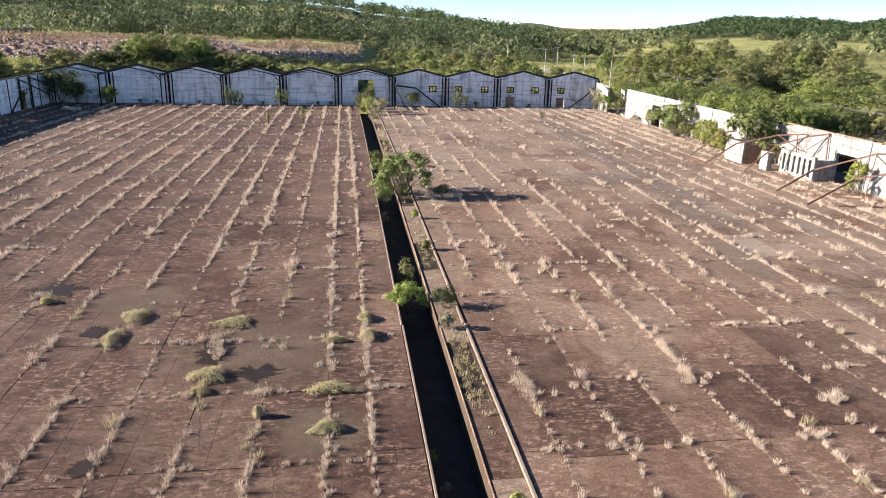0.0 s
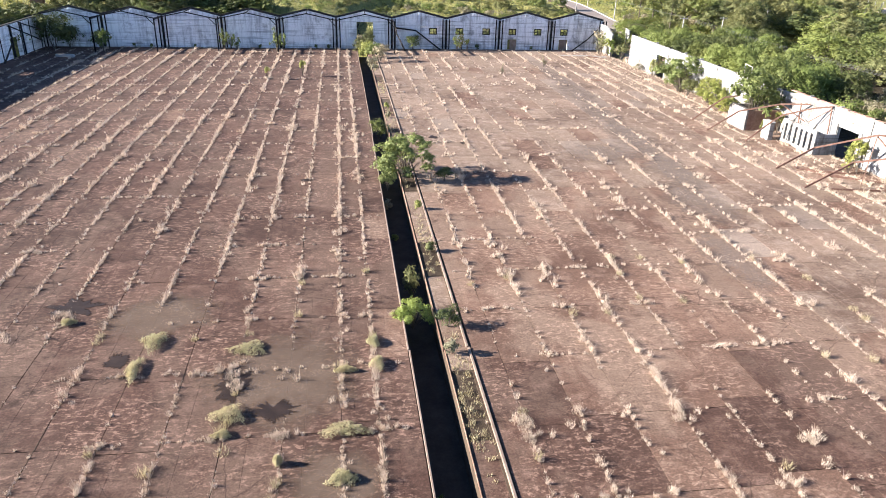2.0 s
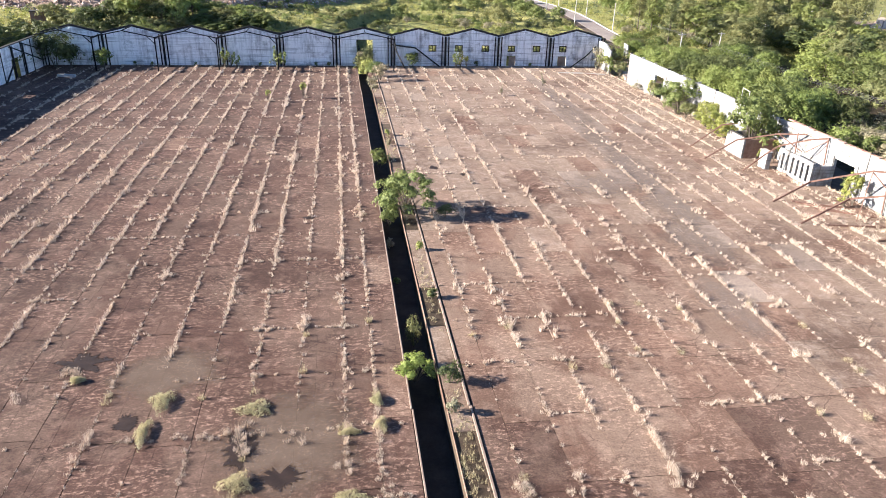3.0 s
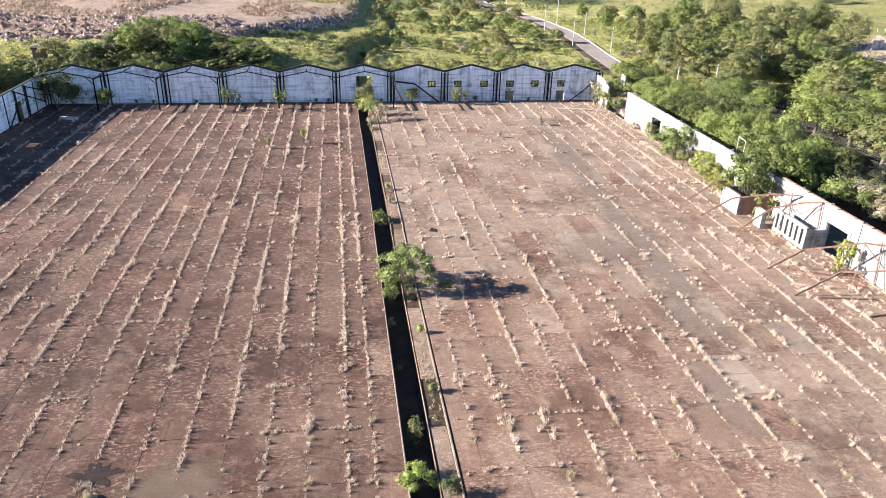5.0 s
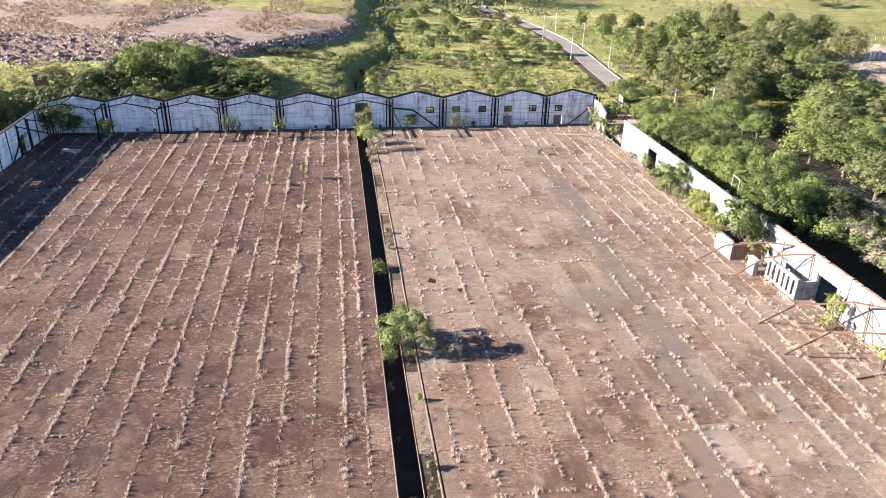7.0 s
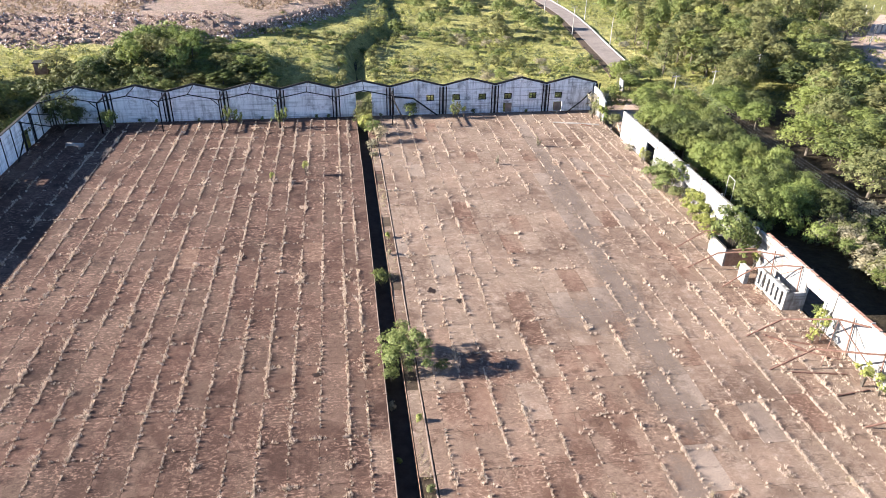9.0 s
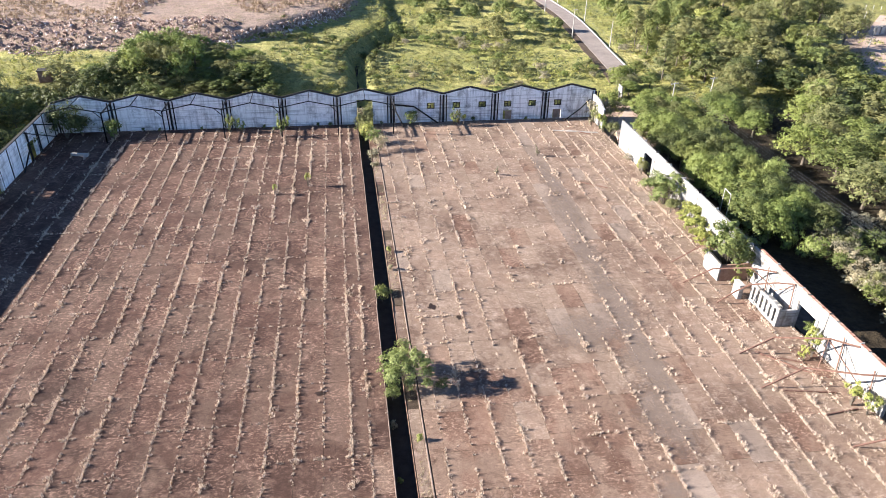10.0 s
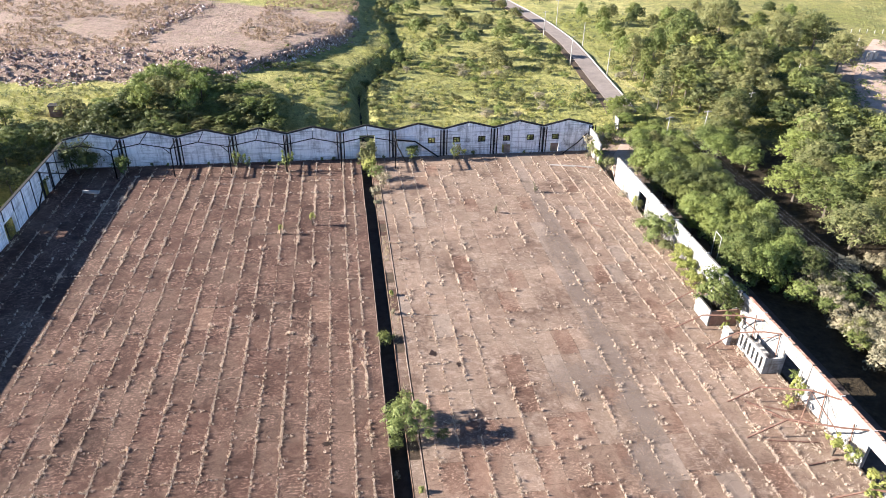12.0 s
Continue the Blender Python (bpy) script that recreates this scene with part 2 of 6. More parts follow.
def meadow():
    """Grass, bare clay on the tip, and scrub, by the lie of the land."""
    m, t, b = material("meadow", 0.95)
    big, mid, fine = noise_of(t, 0.03, 5), noise_of(t, 0.22, 6, 0.7), noise_of(t, 2.2, 5, 0.7)
    col = ramp(t, big, [(0.35, (0.31, 0.31, 0.085)), (0.65, (0.46, 0.41, 0.165))])
    col = mix(t, ramp(t, mid, [(0.42, (0, 0, 0)), (0.7, (0.9, 0.9, 0.9))]), col, (0.14, 0.165, 0.055))
    at = t.nodes.new("ShaderNodeAttribute")
    at.attribute_name = "clay"
    clay = ramp(t, mid, [(0.3, (0.26, 0.182, 0.146)), (0.7, (0.4, 0.302, 0.246))])
    wob = t.nodes.new("ShaderNodeMath")
    wob.operation = "MULTIPLY_ADD"
    t.links.new(noise_of(t, 0.16, 5, 0.7), wob.inputs[0])
    wob.inputs[1].default_value = 0.9
    t.links.new(at.outputs["Fac"], wob.inputs[2])
    col = mix(t, ramp(t, wob.outputs[0], [(0.82, (0, 0, 0)), (1.0, (1, 1, 1))]), col, clay)
    tuft = noise_of(t, 0.75, 6, 0.75)
    col = mix(t, ramp(t, tuft, [(0.5, (0, 0, 0)), (0.66, (0.75, 0.75, 0.75))]), col, (0.13, 0.125, 0.05))
    # Ground under the eastern trees painted dark for their shadow.
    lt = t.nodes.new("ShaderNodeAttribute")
    lt.attribute_name = "ground_shade"
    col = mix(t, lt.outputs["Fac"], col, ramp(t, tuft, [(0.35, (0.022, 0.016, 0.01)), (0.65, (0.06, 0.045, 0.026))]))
    wd = t.nodes.new("ShaderNodeAttribute")
    wd.attribute_name = "wooded"
    col = mix(t, wd.outputs["Fac"], col, ramp(t, mid, [(0.4, (0.03, 0.045, 0.02)), (0.65, (0.075, 0.095, 0.04))]))
    col = mix(t, 0.7, col, ramp(t, fine, [(0.3, (0.45, 0.45, 0.45)), (0.7, (1.45, 1.45, 1.45))]), "MULTIPLY")
    t.links.new(col, b.inputs["Base Color"])
    bumped(t, b, tuft, 1.0, 0.9)
    return m


MEADOW = meadow()


# ---- mesh helpers ----
def link(name, bm, mat, parent=None, label=""):
    me = bpy.data.meshes.new(name)
    bm.to_mesh(me)
    bm.free()
    for m in mat if isinstance(mat, (list, tuple)) else (mat,):
        me.materials.append(m)
    ob = new(name, me)
    ob.parent = parent
    if label:
        ob["label"] = label
    return ob


def part(name, bm, mat, parent, label=""):
    return link(name, bm, mat, parent, label)


def thing(name, m, label, category, group="", kind=""):
    ob = new(name)
    ob.matrix_basis = m
    return tagged(ob, label, category, group, kind)


def box(bm, lo, hi, bevel=0.0):
    lo, hi = Vector(lo), Vector(hi)
    made = bmesh.ops.create_cube(bm, size=1, matrix=Matrix.LocRotScale((lo + hi) / 2, None, hi - lo))["verts"]
    if bevel:
        bmesh.ops.bevel(bm, geom=list({e for v in made for e in v.link_edges}), offset=bevel, segments=1, affect="EDGES")
    return made


def bar(bm, a, b, w, d=None, taper=1.0, sides=4):
    """A straight member from a to b."""
    a, b = Vector(a), Vector(b)
    d = d or w
    q = (b - a).to_track_quat("Z", "Y").to_matrix().to_4x4()
    made = bmesh.ops.create_cone(bm, cap_ends=True, segments=sides, radius1=0.5, radius2=0.5 * taper, depth=(b - a).length,
                                 matrix=Matrix.Translation((a + b) / 2) @ q @ Matrix.Diagonal((w * (1.414 if sides == 4 else 1), d * (1.414 if sides == 4 else 1), 1, 1)) @ Matrix.Rotation(radians(45 if sides == 4 else 0), 4, "Z"))["verts"]
    return made


def from_arrays(name, verts, faces, mats, picks=None, flat=False):
    me = bpy.data.meshes.new(name)
    n, k = len(verts), faces.shape[1]
    me.vertices.add(n)
    me.vertices.foreach_set("co", np.asarray(verts, np.float32).ravel())
    me.loops.add(faces.size)
    me.loops.foreach_set("vertex_index", faces.astype(np.int32).ravel())
    me.polygons.add(len(faces))
    me.polygons.foreach_set("loop_start", np.arange(0, faces.size, k, dtype=np.int32))
    if picks is not None:
        me.polygons.foreach_set("material_index", np.asarray(picks, np.int32))
    for m in mats:
        me.materials.append(m)
    if flat:
        me.attributes.new("sharp_face", "BOOLEAN", "FACE").data.foreach_set("value", np.ones(len(faces), bool))
    me.update(calc_edges=True)
    me.validate()
    return me


# ---- the lie of the land ----
FLOOR_Y0, FLOOR_Y1, FLOOR_X0, FLOOR_X1 = -137.5, 3.0, -54.6, 46.7


def floor_z(y):
    return -0.7 * max(0.0, min(1.0, (y + 72) / 75)) ** 1.25


def land(x, y):
    x, y = np.asarray(x, float), np.asarray(y, float)
    bx = 1.0 + 13.5 * smooth(38, 84, y)
    z = -0.8 + np.interp(x - bx, [-61, -27, -10, -3.4, -1.8, 29], [5.6, 5.1, 3.9, 3.1, 1.3, 0]) * smooth(8, 21, y)
    z = z + 3.2 * smooth(-57, -66, x) * (1 - smooth(11, 19, y))
    # the tip: a flat plateau behind a loose face
    start = 38 + 7 * smooth(-45, -26, x)
    tip = smooth(0, 1, (y - start) / (15 - 9 * smooth(-45, -26, x))) * smooth(0, 3.2, np.interp(y, [40, 47, 54, 82, 110, 200], [-30, -26, -17, 0.5, 5, 12]) - x)
    z = z + 2.5 * tip * (1 - smooth(150, 220, y))
    z = z + 1.7 * np.abs(np.sin(x * 0.63 + 2 * np.sin(y * 0.4)) * np.sin(y * 0.71 + np.sin(x * 0.5))) * smooth(38, 44, y) * smooth(66, 58, y) * smooth(-24, -30, x)
    # the brook behind the north wall
    z = z - 1.7 * np.exp(-((x - bx) / 1.7) ** 4) * smooth(5, 9, y) * (1 - smooth(95, 130, y))
    r, az = np.hypot(x, y + 134), np.degrees(np.arctan2(x, y + 134))
    z = z + 5 * smooth(240, 900, r)
    west = np.interp(az, [-180, -60, -25, -4, 2, 7, 11, 14, 20], [30, 45, 40, 26, 21, 14, 3, 0, 0])
    z = z + west * smooth(330, 950, r) * (1 - 0.5 * smooth(1500, 3500, r))
    east = np.interp(az, [22, 26, 28.5, 33, 36, 37, 38.5, 46, 60, 180], [0, 9, 24, 23, 21, 17, 25, 20, 14, 0])
    z = z + 0.62 * east * smooth(700, 960, r) + 5 * smooth(20, 30, az) * smooth(230, 420, r) * (1 - smooth(80, 140, az))
    z = z + np.interp(az, [10, 12, 14, 15.5, 17.2, 19.5, 60], [0, 8, 23, 19, 9, 12, 6]) * smooth(1200, 1900, r)
    rough = np.sin(x * 0.31 + 1.3 * np.sin(y * 0.17)) * np.sin(y * 0.27 + 0.8) * 0.22
    return z + rough * smooth(2, 12, y) + 0.5 * np.sin(x * 0.05 + 2) * np.sin(y * 0.043) * smooth(20, 60, y)


def steps(stops):
    out = []
    for a, b, d in stops:
        out.extend(np.arange(a, b, d))
    return np.array(out)


gx = np.concatenate([steps([(-3400, -900, 150), (-900, -300, 30), (-300, -120, 8), (-120, 150, 2.2), (150, 330, 8), (330, 900, 30), (900, 3401, 150)])])
gy = np.concatenate([steps([(-1500, -300, 120), (-300, -60, 20), (-60, 4, 4), (4, 140, 1.8), (140, 330, 7), (330, 1000, 25), (1000, 4200, 150)])])
GX, GY = np.meshgrid(gx, gy)
GZ = land(GX, GY)
inside = (GX > FLOOR_X0 - 2) & (GX < FLOOR_X1 + 1.5) & (GY < 5.5)
GZ = np.where(inside, -3.2, GZ)
nx = len(gx)
cell = (np.arange(len(gy) - 1)[:, None] * nx + np.arange(nx - 1)[None]).ravel()
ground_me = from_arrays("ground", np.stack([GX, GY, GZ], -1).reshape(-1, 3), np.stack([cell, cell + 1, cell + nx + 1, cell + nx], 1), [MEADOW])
clay = smooth(38, 42, GY) * smooth(-3, 3, np.interp(GY, [40, 47, 54, 82, 110, 200], [-30, -26, -17, 0.5, 5, 12]) - GX) * (1 - smooth(100, 128, GY + 0.3 * GX))
clay = np.maximum(clay, 0.8 * ((GX > 47) & (GX < 62) & (GY < 14) & (GY > -9)))
clay = np.maximum(clay, smooth(-3, 3, GX - 120 - 0.57 * (GY - 25)) * smooth(90, 76, GY) * smooth(185, 165, GX) * smooth(4, 14, GY))
# Dark colour standing in for wall and tree shadow on the ground.
ground_shade = smooth(-7, -12, GY) * ((GX > 47) & (GX < 118)) + smooth(63, 66, GX) * smooth(8, 2, GY) * (GX < 112) * (GY > -12)
ground_shade = np.clip(ground_shade + 0.3 * smooth(105, 130, GX) * smooth(58, 75, GY) * (GY < 260), 0, 1)


def belts(x, y, reach=-0.35):
    return np.sin(x * 0.013 + 1.5 * np.sin(y * 0.008)) + np.sin(y * 0.021 + x * 0.004 + 0.6) > reach


RR, AZ = np.hypot(GX, GY + 134), np.degrees(np.arctan2(GX, GY + 134))
wooded = 0.85 * ((RR > 1250) & (RR < 2150) & (AZ > 10) & (AZ < 17.5)) + 0.85 * ((RR > 540) & (AZ < 15) & belts(GX, GY, -1.15) | (RR > 740) & (AZ > 22)) * (RR < 1100)
ground_me.attributes.new("clay", "FLOAT", "POINT").data.foreach_set("value", (0.65 * clay).astype(np.float32).ravel())
ground_me.attributes.new("ground_shade", "FLOAT", "POINT").data.foreach_set("value", ground_shade.astype(np.float32).ravel())
ground_me.attributes.new("wooded", "FLOAT", "POINT").data.foreach_set("value", wooded.astype(np.float32).ravel())
for p in ground_me.polygons:
    p.use_smooth = True
ground = tagged(new("ground", ground_me), "green meadow and bare clay land rolling to wooded hills", "ground", kind="structure")


# ---- the shed floor: bed, trench, kerbs ----
LEFT_ROWS = [-0.05, -1.85] + [-3.5 - 2.515 * i for i in range(21)]
RIGHT_ROWS = [3.27] + [4.67 + 2.45 * i for i in range(18)]
TRENCH_E, STRIP_E = 1.84, 2.98
CROSS = [FLOOR_Y1 - 0.3 - 5.05 * i for i in range(28)]


def bed(bm, x0, x1, low, drop):
    ys = [FLOOR_Y0] + [-72 + 5 * i for i in range(15)] + [FLOOR_Y1]
    rows = []
    for y in ys:
        z = floor_z(y) - drop
        rows.append([bm.verts.new(c) for c in ((x0, y, low), (x0, y, z), (x1, y, z), (x1, y, low))])
    for a, b in zip(rows, rows[1:]):
        for i in range(4):
            bm.faces.new((a[i], b[i], b[(i + 1) % 4], a[(i + 1) % 4]))
    bm.faces.new(rows[0])
    bm.faces.new(rows[-1][::-1])


bm = bmesh.new()
bed(bm, FLOOR_X0, 0.08, -2.9, 0.07)
bed(bm, TRENCH_E, STRIP_E, -2.9, 0.12)
bed(bm, STRIP_E, FLOOR_X1, -2.9, 0.07)
bmesh.ops.recalc_face_normals(bm, faces=bm.faces)
floor = tagged(link("floor", bm, SOIL), "weathered red-brown concrete slab floor with weeds in the joints", "floor", kind="structure")

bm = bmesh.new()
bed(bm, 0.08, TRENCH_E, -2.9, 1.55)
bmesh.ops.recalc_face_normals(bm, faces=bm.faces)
part("trench_bottom", bm, TRENCH, floor, "dark bottom of an open drain trench")

for name, x0, x1, top, n in (("kerb", -0.02, 0.08, 0.05, 2), ("kerb", 3.09, 3.22, 0.07, 2), ("trench_edge", 1.85, 1.91, -0.03, 2)):
    cuts = [FLOOR_Y0, -102.2, -60, -20, FLOOR_Y1 - 0.5]
    for i, (y0, y1) in enumerate(zip(cuts, cuts[1:])):
        bm = bmesh.new()
        shift = 0.06 if i % 2 else 0.0
        box(bm, (x0 - shift, y0 + 0.03, -0.25), (x1 - shift, y1 - 0.03, top), 0.02)
        for v in bm.verts:
            v.co.z += floor_z(v.co.y) + 0.03 * noise.noise(Vector((v.co.y * 3, x0, 0)))
        part(name, bm, KERB if name == "kerb" else SLAB_MID, floor, "pale concrete kerb along the trench" if name == "kerb" else "worn concrete edge of the trench")

for i in range(26):
    y0 = -136 + 5.3 * i
    bm = bmesh.new()
    box(bm, (1.93, y0 + 0.02, -0.25), (3.08, y0 + 5.28, -0.06 - 0.03 * (i % 3)), 0.012)
    for v in bm.verts:
        v.co.z += floor_z(v.co.y)
    part("strip_slab", bm, SLAB_EAST if i % 4 else SLAB, floor)

# ---- north wall: ten gabled bays ----
WY0, WY1, BAY = 3.0, 3.35, 10.2
PEAKS = [-49.6 + BAY * i for i in range(10)]
EDGES = [-54.7 + BAY * i for i in range(11)]
VALLEY, PEAK = 4.72, 5.97


def wall_top(x):
    i = min(9, max(0, int((x - EDGES[0]) / BAY)))
    return PEAK - (PEAK - VALLEY) * abs(x - PEAKS[i]) / (BAY / 2)


def pierced_wall(bm, us, zs, holes, top, place):
    """A wall with openings: cells between the cuts, its upper edge at top(u). place(u, w, z) gives the point, w being 0 or 1 across its thickness."""
    def full(i, j):
        if not (0 <= i < len(us) - 1 and 0 <= j < len(zs)):
            return False
        u = (us[i] + us[i + 1]) / 2
        z = (zs[j] + zs[j + 1]) / 2 if j + 1 < len(zs) else zs[j] + 0.01
        return not any(a < u < b and c < z < d for a, b, c, d in holes)

    def quad(*ps):
        bm.faces.new([bm.verts.new(place(*p)) for p in ps])

    for i in range(len(us) - 1):
        for j in range(len(zs)):
            if not full(i, j):
                continue
            u0, u1, last = us[i], us[i + 1], j == len(zs) - 1
            lo0 = lo1 = zs[j]
            hi0, hi1 = (top(u0 + 1e-4), top(u1 - 1e-4)) if last else (zs[j + 1], zs[j + 1])
            for w in (0, 1):
                quad((u0, w, lo0), (u1, w, lo1), (u1, w, hi1), (u0, w, hi0))
            if not full(i - 1, j):
                quad((u0, 0, lo0), (u0, 1, lo0), (u0, 1, hi0), (u0, 0, hi0))
            if not full(i + 1, j):
                quad((u1, 0, lo1), (u1, 1, lo1), (u1, 1, hi1), (u1, 0, hi1))
            if last:
                quad((u0, 0, hi0), (u1, 0, hi1), (u1, 1, hi1), (u0, 1, hi0))
            elif not full(i, j + 1):
                quad((u0, 0, hi0), (u1, 0, hi1), (u1, 1, hi1), (u0, 1, hi0))
            if not full(i, j - 1):
                quad((u0, 0, lo0), (u1, 0, lo1), (u1, 1, lo1), (u0, 1, lo0))
    bmesh.ops.remove_doubles(bm, verts=bm.verts, dist=0.001)
    bmesh.ops.recalc_face_normals(bm, faces=bm.faces)


WINDOWS = [13.5, 18.52, 23.66, 28.75, 33.7, 38.9]
DOORS = [28.65, 38.8]
holes = [(x, x + 1.5, 1.95, 3.17) for x in WINDOWS] + [(x, x + 1.75, -0.7, 1.2) for x in DOORS] + [(0.0, 3.0, -2.9, 4.05)]
us = sorted({round(u, 3) for u in EDGES + PEAKS + [h[0] for h in holes] + [h[1] for h in holes]})
bm = bmesh.new()
pierced_wall(bm, us, [-2.9, -0.7, 1.2, 1.95, 3.17, 4.05], holes, wall_top, lambda u, w, z: (u, WY1 if w else WY0, z))
for f in bm.faces:
    f.material_index = 1 if f.calc_center_median().x > 6.6 else 0
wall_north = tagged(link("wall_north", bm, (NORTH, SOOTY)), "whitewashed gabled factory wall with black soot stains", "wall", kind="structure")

for i, (a, p, b) in enumerate(zip(EDGES, PEAKS, EDGES[1:])):
    for u0, u1 in ((a, p), (p, b)):
        bm = bmesh.new()
        z0, z1 = wall_top(u0 + 1e-3) if u0 == a else PEAK, PEAK if u1 == p else VALLEY
        bar(bm, (u0, 3.15, z0 + 0.07), (u1, 3.15, z1 + 0.07), 0.2, 0.55)
        part("coping", bm, CAP, wall_north, "soot-black sloping coping")
    bm = bmesh.new()
    box(bm, (p - 0.22, 2.88, -0.68 if i != 5 else 4.06), (p + 0.22, 2.999, PEAK - 0.25), 0.03)
    part("pilaster", bm, NORTH if i < 6 else SOOTY, wall_north)
    for u0, u1 in ((a + 0.75, b - 0.75),) if i != 5 else ((a + 0.75, -0.02), (3.02, b - 0.75)):
        bm = bmesh.new()
        box(bm, (u0, 2.9, 3.42), (u1, 2.998, 3.62), 0.02)
        part("string_course", bm, NORTH if i < 6 else SOOTY, wall_north)
for x in EDGES:
    for dx, w in ((-0.62, 0.2), (0.0, 0.34), (0.62, 0.2)):
        bm = bmesh.new()
        box(bm, (x + dx - w / 2, 2.72 if dx == 0 else 2.86, -0.68), (x + dx + w / 2, 2.997, VALLEY - (0.05 if dx == 0 else -0.02)), 0.02)
        part("steel_column", bm, BLACK, wall_north, "blackened steel column against the wall")
for x in WINDOWS:
    bm = bmesh.new()
    for lo, hi in (((x, 3.06, 1.95), (x + 0.16, 3.2, 3.17)), ((x + 1.34, 3.06, 1.95), (x + 1.5, 3.2, 3.17)), ((x + 0.16, 3.06, 2.98), (x + 1.34, 3.2, 3.17)), ((x + 0.16, 3.06, 1.95), (x + 1.34, 3.2, 2.1)), ((x + 0.7, 3.08, 2.1), (x + 0.81, 3.18, 2.98)), ((x + 0.16, 3.1, 2.5), (x + 0.7, 3.16, 2.6))):
        box(bm, lo, hi)
    part("window_frame", bm, BLACK, wall_north, "empty dark window frame")
for x0, x1, z1 in ((29.1, 30.38, 1.05), (38.95, 40.4, 1.1)):
    bm = bmesh.new()
    box(bm, (x0, 3.12, -0.7), (x1, 3.18, z1), 0.01)
    part("door_leaf", bm, KERB, wall_north, "weathered yellowish door leaf")

# thin precast planks between the columns, with open joints
for i, (a, p, b) in enumerate(zip(EDGES, PEAKS, EDGES[1:])):
    for u0, u1 in ((a + 0.75, p - 0.24), (p + 0.24, b - 0.75)):
        for k in range(9):
            z0, z1 = -0.66 + 0.595 * k, -0.66 + 0.595 * (k + 1) - 0.03
            spans = [(u0, u1)]
            for h0, h1, c, d in holes:
                if c < z1 and d > z0:
                    spans = [s for q0, q1 in spans for s in ((q0, min(q1, h0 - 0.04)), (max(q0, h1 + 0.04), q1)) if s[1] - s[0] > 0.12]
            for q0, q1 in spans:
                bm = bmesh.new()
                box(bm, (q0, 2.972 - 0.006 * ((i + k) % 3), z0), (q1, 2.9985, z1))
                part("panel", bm, NORTH if i < 6 else SOOTY, wall_north)

# ---- black steel frames standing before the west bays ----
def portal(i):
    x0, x1, p, y = EDGES[i], EDGES[i + 1], PEAKS[i], -3.0
    z = floor_z(y)
    ob = thing("steel_portal", pose(x0, y, z), "blackened gabled steel frame standing before the whitewashed wall", "steel frame", "portal frames along the north wall")
    inv = ob.matrix_basis.inverted()
    w = Matrix.Translation(inv.translation)

    def put(name, a, b, wd, dp):
        bm = bmesh.new()
        bar(bm, w @ Vector(a), w @ Vector(b), wd, dp)
        part(name, bm, BLACK, ob)
    put("column", (x1, y, z - 0.06), (x1, y, 4.95), 0.19, 0.19)
    if i == 1:
        put("column", (x0, y, z - 0.06), (x0, y, 4.95), 0.19, 0.19)
    put("rafter", (x0, y, 4.98), (p, y, 6.05), 0.1, 0.16)
    put("rafter", (p, y, 6.05), (x1, y, 4.98), 0.1, 0.16)
    put("tie_beam", (x1, y, 4.8), (x1, 3.0, 4.66), 0.16, 0.22)
    put("purlin", (p, y, 6.1), (p, 3.0, 6.02), 0.1, 0.14)
    put("knee", (x1 - 0.02, y, 3.9), (x1 - 1.3, y, 5.25), 0.09, 0.12)


for i in range(0, 6):
    portal(i)


def fallen(name, pts, w, mat, label, group=""):
    ob = thing(name, pose(*pts[0]), label, "steel beam", group)
    o = Vector(pts[0])
    for a, b in zip(pts, pts[1:]):
        bm = bmesh.new()
        bar(bm, Vector(a) - o, Vector(b) - o, w, w * 1.3)
        part("member", bm, mat, ob)
    return ob


fallen("leaning_beam", [(15.6, 2.3, -0.72), (10.9, 2.2, 2.75), (7.0, 2.3, 3.2)], 0.2, BLACK, "black steel rafter fallen slantwise against the wall")
fallen("leaning_beam", [(8.8, 0.4, -0.72), (7.3, 1.6, 2.2), (6.9, 2.3, 4.3)], 0.16, BLACK, "thin black steel post leaning against the wall")
fallen("leaning_beam", [(41.0, 1.6, -0.72), (44.2, 2.2, 1.4), (46.2, 2.6, 3.2)], 0.13, BLACK, "thin black brace leaning in the wall corner")
fallen("fallen_beam", [(36.8, -4.0, -0.6), (40.6, -5.2, -0.45), (45.2, -6.3, -0.5)], 0.16, POST, "pale beam lying on the floor among weeds")
fallen("fallen_beam", [(40.5, -4.6, -0.55), (43.4, -6.8, -0.5)], 0.14, RUST, "rusty beam lying across another beam")
fallen("fallen_beam", [(33.9, -27.6, -0.35), (38.4, -31.0, -0.3)], 0.12, RUST, "thin rusty beam lying on the floor")

# ---- west wall ----
bm = bmesh.new()
westholes = [(-10.8, -7.4, -2.9, 2.5), (-26.4, -22.4, -2.9, 2.6)]
vs = sorted({FLOOR_Y0, 3.0, *[h[0] for h in westholes], *[h[1] for h in westholes]})
pierced_wall(bm, vs, [-2.9, 2.5, 2.6], westholes, lambda u: 4.55, lambda u, w, z: (-54.9 if w else -54.6, u, z))
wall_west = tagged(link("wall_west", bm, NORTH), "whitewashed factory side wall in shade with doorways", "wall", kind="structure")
bm = bmesh.new()
box(bm, (-55.0, FLOOR_Y0, 4.56), (-54.5, 2.95, 4.7), 0.02)
part("coping", bm, CAP, wall_west, "soot-black coping")


for i in range(11):
    y = 1.6 - 3.9 * i
    bm = bmesh.new()
    box(bm, (-54.598, y - 0.07, floor_z(y) - 0.05), (-54.48, y + 0.07, 4.5), 0.01)
    part("steel_column", bm, BLACK, wall_west, "blackened steel post against the wall")
